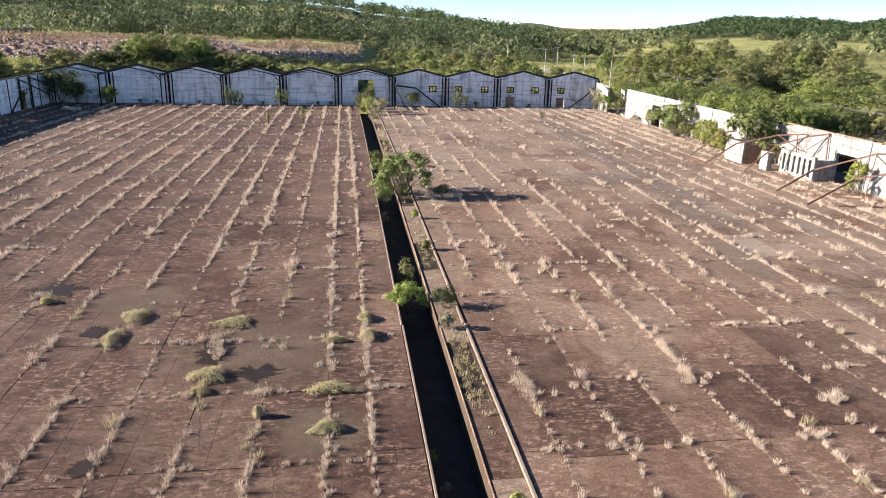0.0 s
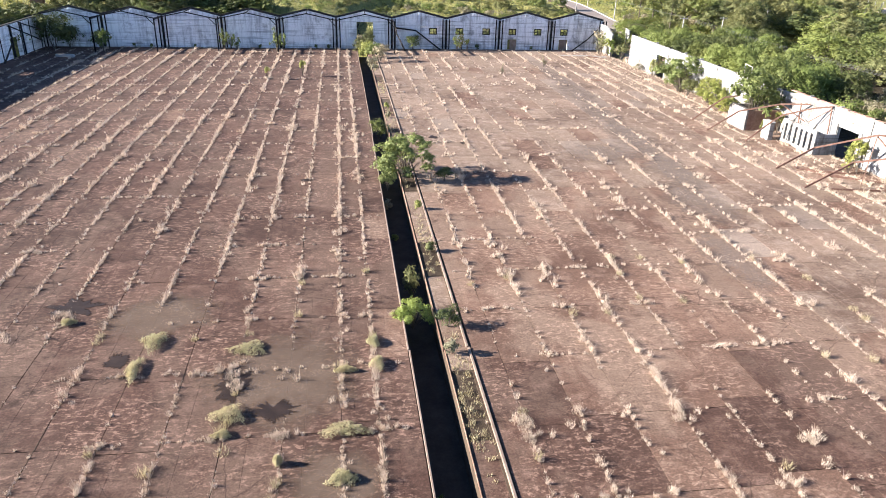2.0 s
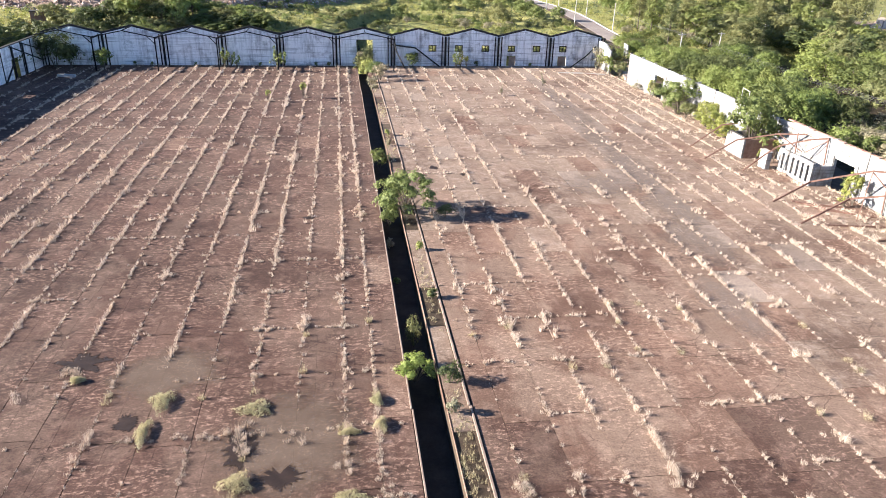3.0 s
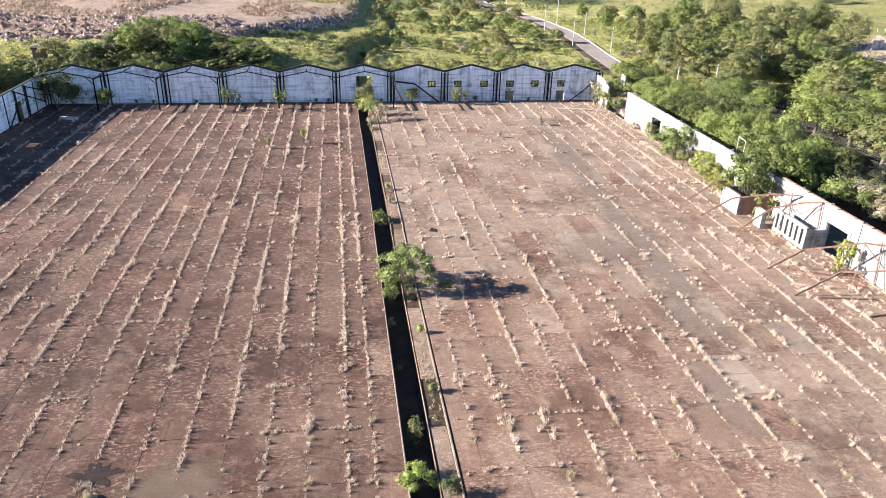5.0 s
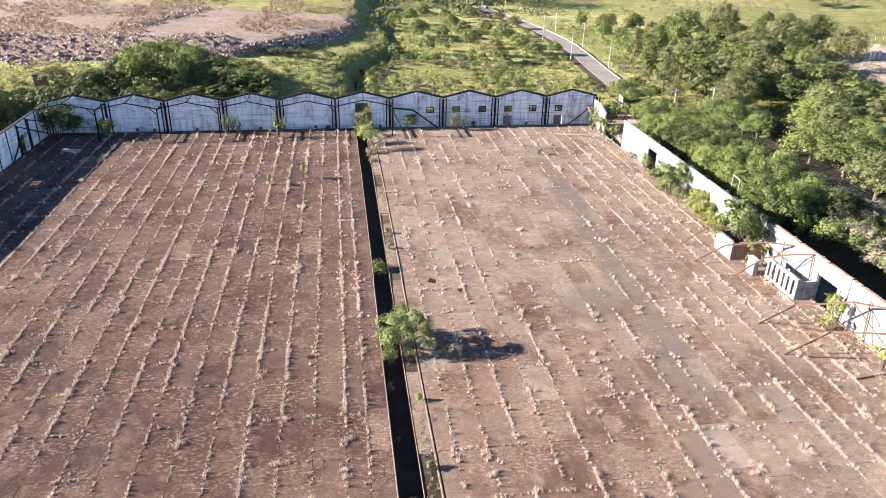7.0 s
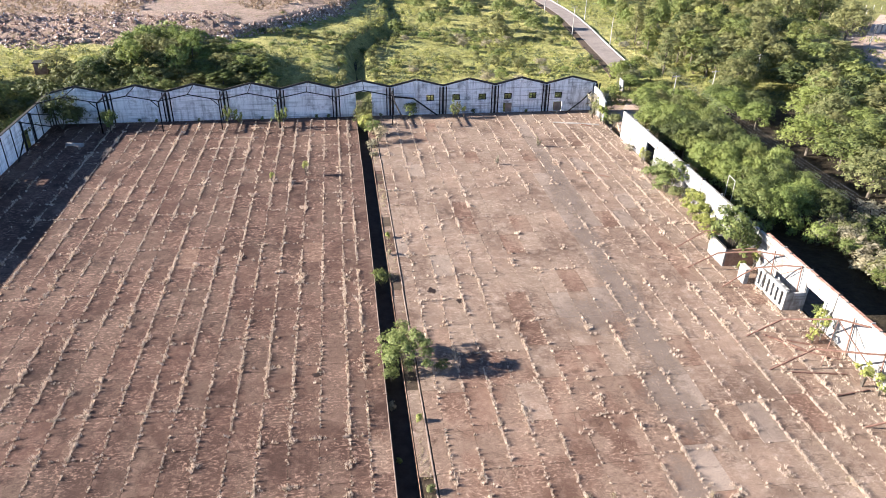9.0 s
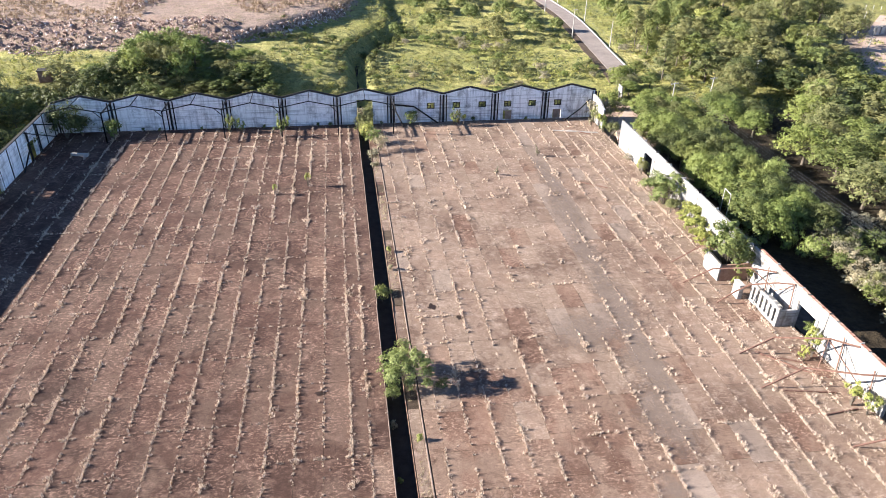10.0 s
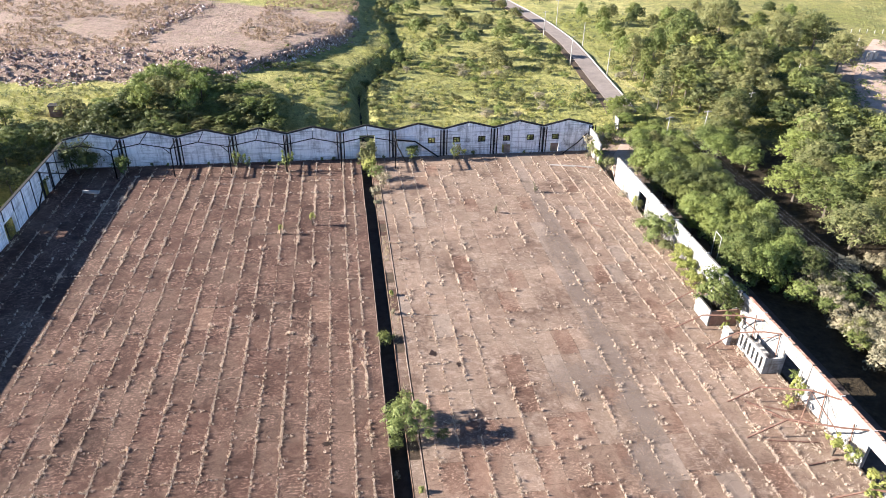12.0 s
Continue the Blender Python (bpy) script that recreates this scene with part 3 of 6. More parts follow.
for y0, y1, z1 in ((-10.8, -7.4, 2.5), (-26.4, -22.4, 2.6)):
    for y in (y0 - 0.22, y1 + 0.22):
        bm = bmesh.new()
        box(bm, (-54.598, y - 0.2, floor_z(y) - 0.05), (-54.44, y + 0.2, z1 + 0.25), 0.02)
        part("door_jamb", bm, NORTH, wall_west, "white jamb of a doorway")
    bm = bmesh.new()
    box(bm, (-54.598, y0, z1), (-54.44, y1, z1 + 0.24), 0.02)
    part("lintel", bm, NORTH, wall_west)


def west_frame(y, reach):
    ob = thing("side_frame", pose(-54.2, y, floor_z(y)), "black steel post with a rafter reaching into the corner bush", "steel frame", "frames along the west wall")
    h = 4.5 - floor_z(y)
    for name, a, b, wd in (("post", (0, 0, -0.06), (0, 0, h), 0.2), ("tie", (0, 0, h - 0.1), (-0.38, 0, h - 0.1), 0.14), ("rafter", (0, 0, h - 0.15), reach, 0.14)):
        bm = bmesh.new()
        bar(bm, a, b, wd, wd * 1.2)
        part(name, bm, BLACK, ob)


west_frame(-6.4, (1.5, 4.8, 3.2))
west_frame(-10.6, (2.1, 6.3, 1.9))
fallen("leaning_beam", [(-53.9, -15.6, -0.5), (-53.9, -11.6, 1.9)], 0.16, BLACK, "thin black brace leaning on a steel post")

# ---- east wall ----
EX = 46.7
bm = bmesh.new()
eastholes = [(-27.6, -24.4, -2.9, 2.9), (-72.5, -69.35, -2.9, 2.95), (-87.6, -84.2, -2.9, 2.95)]
vs = sorted({FLOOR_Y0, -62.0, -60.0, -13.2, *[h[0] for h in eastholes], *[h[1] for h in eastholes]})
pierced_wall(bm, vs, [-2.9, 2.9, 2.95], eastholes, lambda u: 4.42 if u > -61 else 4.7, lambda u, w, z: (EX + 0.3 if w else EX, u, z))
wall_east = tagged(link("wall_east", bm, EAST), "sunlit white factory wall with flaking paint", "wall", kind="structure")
for i in range(18):
    y = -13.4 - 5.05 * i
    bm = bmesh.new()
    box(bm, (EX - 0.03, y - 0.05, floor_z(y) - 0.05), (EX + 0.42, y + 0.05, 4.62 if y > -61 else 4.9), 0.012)
    part("pier", bm, POST if i % 3 else CAP, wall_east, "thin pier standing above the coping")
for i in range(8):
    y = -60.3 - 5.05 * i
    bm = bmesh.new()
    for k in range(8):
        box(bm, (EX - 0.04, y - 0.6 * k - 0.58, 4.71), (EX + 0.36, y - 0.6 * k - 0.02, 4.79 + 0.05 * noise.noise(Vector((i, k * 1.7, 0)))), 0.015)
    part("coping", bm, TILE_CAP, wall_east, "broken reddish brick coping")
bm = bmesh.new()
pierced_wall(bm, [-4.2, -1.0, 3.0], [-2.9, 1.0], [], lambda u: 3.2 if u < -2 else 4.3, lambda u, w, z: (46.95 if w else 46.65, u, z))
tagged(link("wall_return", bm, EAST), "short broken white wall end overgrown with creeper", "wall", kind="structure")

# ---- annex and screens along the east wall ----


BRICKISH = simple("bare_brickwork", (0.2, 0.11, 0.08), (0.36, 0.24, 0.18), 1.5)
annex = thing("annex", pose(42.5, -59.4, -0.12), "small roofless white lean-to built against the factory wall", "outbuilding")
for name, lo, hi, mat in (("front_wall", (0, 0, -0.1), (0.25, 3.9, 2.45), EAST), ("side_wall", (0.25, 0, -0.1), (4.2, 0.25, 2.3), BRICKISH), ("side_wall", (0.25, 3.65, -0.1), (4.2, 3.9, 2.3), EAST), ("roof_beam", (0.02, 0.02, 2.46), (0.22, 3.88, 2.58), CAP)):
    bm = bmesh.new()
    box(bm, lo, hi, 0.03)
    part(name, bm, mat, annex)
pillar = thing("gate_pillar", pose(43.2, -62.9, -0.1), "short white masonry pillar beside the screen wall", "pillar")
bm = bmesh.new()
box(bm, (-0.25, -0.7, -0.1), (0.35, 0.7, 1.95), 0.04)
part("shaft", bm, EAST, pillar)
bm = bmesh.new()
box(bm, (-0.3, -0.75, 1.955), (0.4, 0.75, 2.03), 0.02)
part("cap", bm, POST, pillar)

screen = thing("screen_wall", pose(44.4, -63.6, -0.06), "white concrete screen with tall vertical openings", "screen wall")
for name, y0, y1, z0, z1 in (("plinth", -5.8, 0, -0.06, 0.35), ("lintel", -5.8, 0, 2.12, 2.5)):
    bm = bmesh.new()
    box(bm, (0, y0, z0), (0.3, y1, z1), 0.025)
    part(name, bm, EAST, screen)
for i in range(7):
    bm = bmesh.new()
    y = -0.26 - 0.88 * i
    box(bm, (0.02, y - 0.26, 0.352), (0.28, y + 0.24, 2.118), 0.02)
    part("fin", bm, EAST, screen)
bm = bmesh.new()
box(bm, (0.31, -5.8, -0.06), (2.28, -5.5, 2.2), 0.03)
part("return_wall", bm, EAST, screen)
bm = bmesh.new()
box(bm, (0.6, -3.9, 1.1), (1.9, -1.2, 1.4), 0.04)
box(bm, (0.9, -3.4, -0.06), (1.5, -1.7, 1.099), 0.04)
part("basin", bm, POST, screen, "grey concrete basin behind the fins")
for y in (-69.1, -72.75):
    bm = bmesh.new()
    box(bm, (EX - 0.12, y - 0.2, -0.05), (EX - 0.004, y + 0.2, 3.2), 0.02)
    part("door_jamb", bm, EAST, wall_east)

# ---- bent roof members on the east side ----
GROUP = "collapsed roof frames by the east wall"
BENT = "rusty bent roof member leaning from floor to wall"
fallen("bent_truss", [(38.7, -54.4, -0.05), (41.6, -55.6, 2.9), (43.2, -56.2, 3.25)], 0.11, RUST, BENT, GROUP)
fallen("bent_truss", [(38.1, -59.3, -0.03), (41.0, -60.3, 2.4), (44.4, -62.6, 3.7), (46.5, -64.5, 4.1)], 0.11, RUST, BENT, GROUP)
fallen("bent_truss", [(40.2, -64.0, 0), (41.9, -64.6, 1.9), (43.0, -65.2, 3.1), (45.2, -66.8, 4.2), (46.6, -68.0, 4.65)], 0.11, RUST, BENT, GROUP)
fallen("bent_truss", [(38.0, -73.5, 0), (41.3, -73.8, 2.1), (44.7, -77.2, 4.2), (46.6, -79.2, 4.5)], 0.115, RUST, BENT, GROUP)
fallen("bent_truss", [(37.4, -79.0, 0), (41.5, -79.1, 2.3), (44.6, -82.4, 3.9), (48.5, -84.6, 4.9)], 0.115, RUST, BENT, GROUP)
fallen("bent_truss", [(41.6, -87.5, 0), (44.6, -88.6, 2.0), (46.5, -90, 2.6)], 0.115, RUST, BENT, GROUP)
for y, h in ((-68.0, 4.7), (-63.0, 3.9), (-77.2, 4.2), (-82.0, 3.8)):
    fallen("wall_post", [(46.5, y - 0.4, 0.0), (46.45, y, h)], 0.09, RUST, "rusty steel post against the white wall", "posts by the east wall")
for a, b in (((44.7, -77.2, 4.2), (42.9, -79.0, 0)), ((46.4, -67.9, 4.3), (45.6, -66.2, 2.7)), ((44.4, -62.6, 3.7), (46.3, -64.6, 2.2)), ((44.7, -77.2, 4.1), (46.3, -80.6, 1.3))):
    fallen("thin_brace", [a, b], 0.07, RUST, "thin rusty brace hanging between roof members", "braces by the east wall")
for a, b in (((40.2, -74.0, 0.06), (43.9, -75.8, 0.12)), ((41.0, -75.6, 0.06), (45.4, -78.4, 0.1)), ((39.2, -79.6, 0.06), (44.5, -80.6, 0.1)), ((41.5, -83.4, 0.06), (45.2, -83.0, 0.1)), ((39.9, -73.4, 0.06), (42.8, -76.6, 0.1))):
    fallen("fallen_beam", [a, b], 0.115, RUST, "rusty roof beam lying on the floor", "beams on the floor")
fallen("fallen_beam", [(-48.9, -8.4, -0.5), (-46.0, -9.2, -0.42)], 0.5, POST, "pale board lying in the shade of the side wall")

# ---- road, lane, poles, cables ----
BROOK_SHADE = simple("shade_dark_brook_bed", (0.02, 0.015, 0.01), (0.06, 0.046, 0.03), 1.2, 0.95)
# Lane colour lowered to paint in the wall's shadow over it.
LANE = simple("shade_darkened_paving", (0.06, 0.043, 0.034), (0.13, 0.098, 0.08), 0.8, 0.95)
YARD = simple("pinkish_earth", (0.33, 0.24, 0.19), (0.5, 0.38, 0.31), 0.35, 0.95)
def strip(name, pts, half, mat, lift, label, category, side=0.0):
    verts, faces = [], []
    pts = [Vector(p) for p in pts]
    for _ in range(2):
        pts = [pts[0]] + [q for a, b in zip(pts, pts[1:]) for q in (a.lerp(b, 0.25), a.lerp(b, 0.75))] + [pts[-1]]
    fine = []
    for a, b in zip(pts, pts[1:]):
        n = max(1, int((b - a).length / 3))
        fine += [a.lerp(b, i / n) for i in range(n)]
    fine.append(pts[-1])
    for i, p in enumerate(fine):
        d = (fine[min(i + 1, len(fine) - 1)] - fine[max(i - 1, 0)]).normalized()
        r = Vector((d.y, -d.x))
        level = sum(float(land(p.x + d.x * k, p.y + d.y * k)) for k in (-8, -4, 0, 4, 8)) / 5
        for k in (-1, 1):
            c = p + r * (side + k * half)
            verts.append((c.x, c.y, level + lift))
        for k in (1, -1):
            c = p + r * (side + k * half)
            verts.append((c.x, c.y, float(land(p.x, p.y)) - 0.6))
    for i in range(len(fine) - 1):
        for k in range(4):
            a, b = i * 4 + k, i * 4 + (k + 1) % 4
            faces.append((a, b, b + 4, a + 4))
    me = from_arrays(name, np.array(verts), np.array(faces), [mat], flat=True)
    return tagged(new(name, me), label, category, kind="structure")


ROAD = [(63.4, 25), (64.3, 30), (66, 48), (68.3, 75), (69.5, 100), (68, 130), (63, 170), (55, 230), (52, 320)]
strip("road", ROAD, 2.55, ASPHALT, 0.3, "grey asphalt road running away over the meadow", "road")
strip("kerb_line", ROAD, 0.17, POST, 0.42, "pale kerb along the asphalt road", "kerb", 2.8)
strip("verge", ROAD, 0.9, SOIL, 0.24, "bare reddish earth verge beside the road", "verge", -3.5)
strip("lane", [(50.6, -136), (50.6, -60), (50.7, -10)], 2.9, LANE, 0.1, "shaded brown paved lane outside the white wall", "lane")
strip("earth_track", [(50.7, -9.9), (52.6, -3), (56.5, 3), (59.5, 9)], 2.6, YARD, 0.11, "pale trodden earth beside the wall corner", "track")
strip("yard_track", [(124, 12), (130, 26), (141, 44), (157, 64), (176, 84)], 4.5, YARD, 0.2, "pale pinkish earth yard behind the trees", "track")


def pole(x, y, h, lean=0.0, arm=True):
    z = float(land(x, y))
    ob = thing("utility_pole", pose(x, y, z - 0.2, 0, lean, 20), "grey concrete utility pole with a crossarm", "utility pole", "utility poles")
    bm = bmesh.new()
    bar(bm, (0, 0, 0), (0, 0, h), 0.3, 0.3, 0.6, 8)
    part("shaft", bm, POST, ob)
    if arm:
        bm = bmesh.new()
        box(bm, (-1.0, -0.07, h - 0.35), (1.0, 0.07, h - 0.2), 0.01)
        arm_ob = part("crossarm", bm, POST, ob)
        for dx in (-0.85, 0, 0.85):
            bm = bmesh.new()
            bar(bm, (dx, 0, h - 0.2), (dx, 0, h + 0.05), 0.1, 0.1, 0.7, 8)
            part("insulator", bm, CAP, arm_ob)
    return Vector((x, y, z - 0.2 + h))


# a lone stub of white wall at the end of the road
stub = thing("wall_stub", pose(57.6, 15.2, float(land(57.6, 15.2)) - 0.2, 0, -3, 4), "free-standing stub of whitewashed wall in the grass", "wall stub")
bm = bmesh.new()
box(bm, (-0.13, -0.95, 0), (0.13, 0.95, 2.75), 0.02)
for v in bm.verts:
    v.co.z += 0.18 * v.co.y if v.co.z > 1 else 0
part("masonry", bm, EAST, stub)
bm = bmesh.new()
box(bm, (-0.17, -1.0, 0), (0.17, 1.0, 0.32), 0.02)
part("footing", bm, KERB, stub)

tops = [pole(64.3, 4.3, 6.6), pole(74.4, 8.0, 6.4, 3), pole(62.9, 68, 8.5), pole(63.5, 100, 8.5), pole(73, 118, 9), pole(62, 150, 9), pole(70.5, 58, 7.5, 0, False), pole(73, 88, 7.5, 0, False), pole(52, 180, 9), pole(90, 18, 7, 2)]


def cable(a, b, sag, n=3, gap=0.8):
    for k in range(n):
        cu = bpy.data.curves.new("cable", "CURVE")
        cu.dimensions, cu.bevel_depth = "3D", 0.009
        sp = cu.splines.new("POLY")
        sp.points.add(14)
        side = (b - a).cross(Vector((0, 0, 1))).normalized() * gap * (k - (n - 1) / 2)
        for i, pt in enumerate(sp.points):
            f = i / 14
            p = a.lerp(b, f) + side
            pt.co = (p.x, p.y, p.z - 4 * sag * f * (1 - f), 1)
        cu.materials.append(WIRE)
        tagged(new("power_cable", cu), "thin pale power cable between poles", "cable", "power cables")


east_pole = pole(62.6, -95.0, 7.5)
cable(tops[0], east_pole, 1.0, 4, 0.7)
cable(tops[2], tops[0], 0.8, 3, 0.5)
cable(tops[2], tops[3], 0.5, 2)
cable(tops[3], tops[5], 0.5, 2)

hut = thing("brick_hut", pose(-60.5, 19.0, float(land(-60.5, 19.0)) - 0.05, 0, 0, 8), "small dark weathered brick hut on the grass", "hut")
for name, lo, hi, mat in (("wall", (-1.1, -1.0, 0), (1.1, -0.8, 2.2), BRICKISH), ("wall", (-1.1, 0.8, 0), (1.1, 1.0, 2.0), BRICKISH), ("wall", (-1.1, -0.8, 0), (-0.9, 0.8, 2.1), BRICKISH), ("wall", (0.9, -0.8, 0), (1.1, 0.8, 2.1), BRICKISH), ("roof", (-1.25, -1.15, 2.2), (1.25, 1.15, 2.32), CAP)):
    bm = bmesh.new()
    box(bm, lo, hi, 0.02)
    part(name, bm, mat, hut)


def house(x, y, w, d, h, label, roofmat):
    z = float(land(x, y))
    ob = thing("house", pose(x, y, z - 0.3, 0, 0, 25), label, "house")
    bm = bmesh.new()
    box(bm, (-w / 2, -d / 2, 0), (w / 2, d / 2, h), 0.03)
    part("wall", bm, EAST, ob)
    bm = bmesh.new()
    vs = [bm.verts.new(c) for c in ((-w / 2 - 0.4, -d / 2 - 0.4, h), (w / 2 + 0.4, -d / 2 - 0.4, h), (w / 2 + 0.4, d / 2 + 0.4, h), (-w / 2 - 0.4, d / 2 + 0.4, h), (-w / 2 - 0.4, 0, h + 1.4), (w / 2 + 0.4, 0, h + 1.4))]
    for f in ((0, 1, 5, 4), (2, 3, 4, 5), (0, 4, 3), (1, 2, 5), (3, 2, 1, 0)):
        bm.faces.new([vs[i] for i in f])
    part("roof", bm, roofmat, ob)
    for k in (-0.25, 0.25):
        bm = bmesh.new()
        box(bm, (k * w - 0.5, -d / 2 - 0.04, 1.0), (k * w + 0.5, -d / 2 - 0.005, 2.1))
        part("window", bm, CAP, ob)


house(-141, 203, 12, 7, 3.2, "small white house with a grey roof beyond the tip", POST)
house(62, 205, 9, 7, 3.0, "small house with a red tiled roof among trees", TILE_CAP)
sign = thing("notice_board", pose(56.3, 12.7, -0.9, 0, 0, 60), "white upright panel on two legs beside the road", "sign")
bm = bmesh.new()
box(bm, (-0.55, -0.05, 0.4), (0.55, 0.05, 2.3), 0.02)
part("panel", bm, EAST, sign)
for dx in (-0.4, 0.4):
    bm = bmesh.new()
    box(bm, (dx - 0.05, -0.045, 0), (dx + 0.05, 0.045, 0.398))
    part("leg", bm, POST, sign)
gate = thing("steel_goal_frame", pose(51.0, -43.9, -0.75, 0, 0, 88), "rusty rectangular steel frame standing in the lane", "steel frame")
for a, b in (((-0.95, 0, 0), (-0.95, 0, 5.3)), ((0.95, 0, 0), (0.95, 0, 5.45)), ((-0.95, 0, 5.27), (0.95, 0, 5.4))):
    bm = bmesh.new()
    bar(bm, a, b, 0.08)
    part("bar", bm, POST, gate)

# ---- the yard beyond the wood ----
PAINT = simple("dark_car_paint", (0.012, 0.016, 0.015), (0.03, 0.036, 0.034), 0.6, 0.3, 0.2)
RUBBER = simple("tyre_rubber", (0.01, 0.01, 0.01), (0.02, 0.02, 0.02), 3.0, 0.8)
CARGLASS = simple("dusty_car_glass", (0.03, 0.035, 0.04), (0.06, 0.065, 0.07), 1.0, 0.15)


def car(x, y, turn):
    ob = thing("car", pose(x, y, float(land(x, y)) + 0.2, 0, 0, turn), "dark car parked in the earth yard", "car", "cars in the yard")
    bm = bmesh.new()
    outline = ((-2.1, 0.3), (-2.15, 0.75), (-1.5, 0.9), (-0.95, 1.42), (0.75, 1.45), (1.5, 0.95), (2.1, 0.8), (2.15, 0.3))
    sides = [[bm.verts.new((px, s * (0.86 if pz < 1 else 0.68), pz)) for px, pz in outline] for s in (-1, 1)]
    bm.faces.new(sides[0])
    bm.faces.new(sides[1][::-1])
    for i in range(8):
        j = (i + 1) % 8
        bm.faces.new((sides[0][i], sides[1][i], sides[1][j], sides[0][j]))
    bmesh.ops.recalc_face_normals(bm, faces=bm.faces)
    bmesh.ops.bevel(bm, geom=list(bm.edges), offset=0.06, segments=2, affect="EDGES")
    part("body", bm, PAINT, ob)
    for s in (-1, 1):
        bm = bmesh.new()
        vs = [bm.verts.new((px, s * py, pz)) for px, py, pz in ((-1.2, 0.8, 1.0), (1.15, 0.8, 1.0), (0.68, 0.715, 1.36), (-0.88, 0.715, 1.36))]
        bm.faces.new(vs)
        bmesh.ops.solidify(bm, geom=list(bm.faces), thickness=0.04)
        part("side_window", bm, CARGLASS, ob)
        for px in (-1.3, 1.35):
            bm = bmesh.new()
            bar(bm, (px, s * 0.68, 0.32), (px, s * 0.9, 0.32), 0.64, 0.64, 1.0, 20)
            wheel = part("wheel", bm, RUBBER, ob)
            bm = bmesh.new()
            bar(bm, (px, s * 0.9, 0.32), (px, s * 0.915, 0.32), 0.36, 0.36, 0.9, 14)
            part("rim", bm, POST, wheel, "grey steel rim")


car(139.5, 31.5, 62)
car(152.0, 51.5, 70)
stall = thing("white_cabinet", pose(156.5, 65.5, float(land(156.5, 65.5)) + 0.2, 0, 0, 20), "pair of white upright cabinets standing in the yard", "cabinet")
for dx in (-1.15, 1.15):
    bm = bmesh.new()
    box(bm, (dx - 0.9, -0.5, 0.0), (dx + 0.9, 0.5, 2.6), 0.05)
    part("body", bm, EAST, stall)
    bm = bmesh.new()
    box(bm, (dx - 0.7, -0.54, 0.3), (dx + 0.7, -0.502, 2.3), 0.01)
    part("door", bm, POST, stall)
for x, y, h, lean in ((150.5, 66.5, 7.0, 12), (142.0, 50.0, 6.0, 10), (110.0, 33.0, 9.0, 8)):
    pole(x, y, h, lean, False)
for i in range(8):
    x, y = 170.0 + 2.7 * i, 95.0 - 0.35 * i
    post = thing("fence_post", pose(x, y, float(land(x, y)) - 0.1, 2 * math.sin(i * 2.1), 3 * math.sin(i * 1.3), 0), "weathered pale wooden fence post on the field edge", "fence post", "field fence posts")
    bm = bmesh.new()
    bar(bm, (0, 0, 0), (0, 0, 1.5 + 0.1 * (i % 3)), 0.2, 0.2, 0.9, 6)
    part("shaft", bm, POST, post)

# ---- rubble on the tip ----
m_, t_, b_ = material("mixed_rubble", 0.95)
geo_ = t_.nodes.new("ShaderNodeNewGeometry")
c_ = ramp(t_, geo_.outputs["Random Per Island"], [(0.0, (0.15, 0.095, 0.075)), (0.35, (0.3, 0.205, 0.165)), (0.65, (0.41, 0.305, 0.26)), (0.88, (0.5, 0.4, 0.36)), (1.0, (0.8, 0.74, 0.7))])
t_.links.new(c_, b_.inputs["Base Color"])
RUBBLE = m_
rng = np.random.default_rng(5)


def chunks(name, xs, ys, sizes, lift, label):
    n = len(xs)
    base = np.array([(1, 0, 0), (0, 1, 0), (-1, 0, 0), (0, -1, 0), (0, 0, 1), (0, 0, -1)], float) * 0.6
    v = base[None] * (0.45 + 1.0 * rng.random((n, 6, 3))) * sizes[:, None, None] + rng.normal(0, 0.13, (n, 6, 3)) * sizes[:, None, None]
    a, b = rng.random((2, n)) * 6.283
    ca, sa, cb, sb = np.cos(a), np.sin(a), np.cos(b), np.sin(b)
    x, y, z = v[..., 0], v[..., 1], v[..., 2]
    x, y = x * ca[:, None] - y * sa[:, None], x * sa[:, None] + y * ca[:, None]
    y, z = y * cb[:, None] - z * sb[:, None], y * sb[:, None] + z * cb[:, None]
    v = np.stack([x + xs[:, None], y + ys[:, None], z + (land(xs, ys) + lift * sizes)[:, None]], -1)
    f = np.array([(0, 1, 4), (1, 2, 4), (2, 3, 4), (3, 0, 4), (1, 0, 5), (2, 1, 5), (3, 2, 5), (0, 3, 5)])
    faces = (np.arange(n)[:, None, None] * 6 + f[None]).reshape(-1, 3)
    return tagged(new(name, from_arrays(name, v.reshape(-1, 3), faces, [RUBBLE], flat=True)), label, "rubble", kind="stuff")


n = 15000
rx = rng.uniform(-125, -27, n)
ry = 39 + 19 * rng.random(n) ** 1.1 + 2 * np.sin(rx * 0.3)
keep = rng.random(n) < 0.7 + 0.3 * np.sin(rx * 0.35 + 1.7 * np.sin(ry * 0.5)) ** 2
chunks("rubble", rx[keep], ry[keep], (0.17 + 0.5 * rng.random(n) ** 4)[keep], 0.15, "heaped broken rubble and waste on the clay tip")
n = 900
f = rng.random(n)
rx = -57 + 12 * f + rng.normal(0, 1.8, n)
ry = 74 + 42 * f + rng.normal(0, 1.6, n)
chunks("rubble", rx, ry, 0.3 + 0.8 * rng.random(n) ** 2, 0.15, "line of pale rubble heaps on the clay plateau")
n = 1400
f = rng.random(n)
rx = np.interp(f, [0, 0.3, 0.8, 1], [-26, -17, 0.5, 5]) + rng.normal(0, 0.8, n)
ry = np.interp(f, [0, 0.3, 0.8, 1], [47, 54, 82, 110]) - 0.4 * rng.random(n)
chunks("rubble", rx - 1.5, ry, 0.25 + 0.6 * rng.random(n) ** 2, 0.1, "dark loose spoil along the steep edge of the tip")


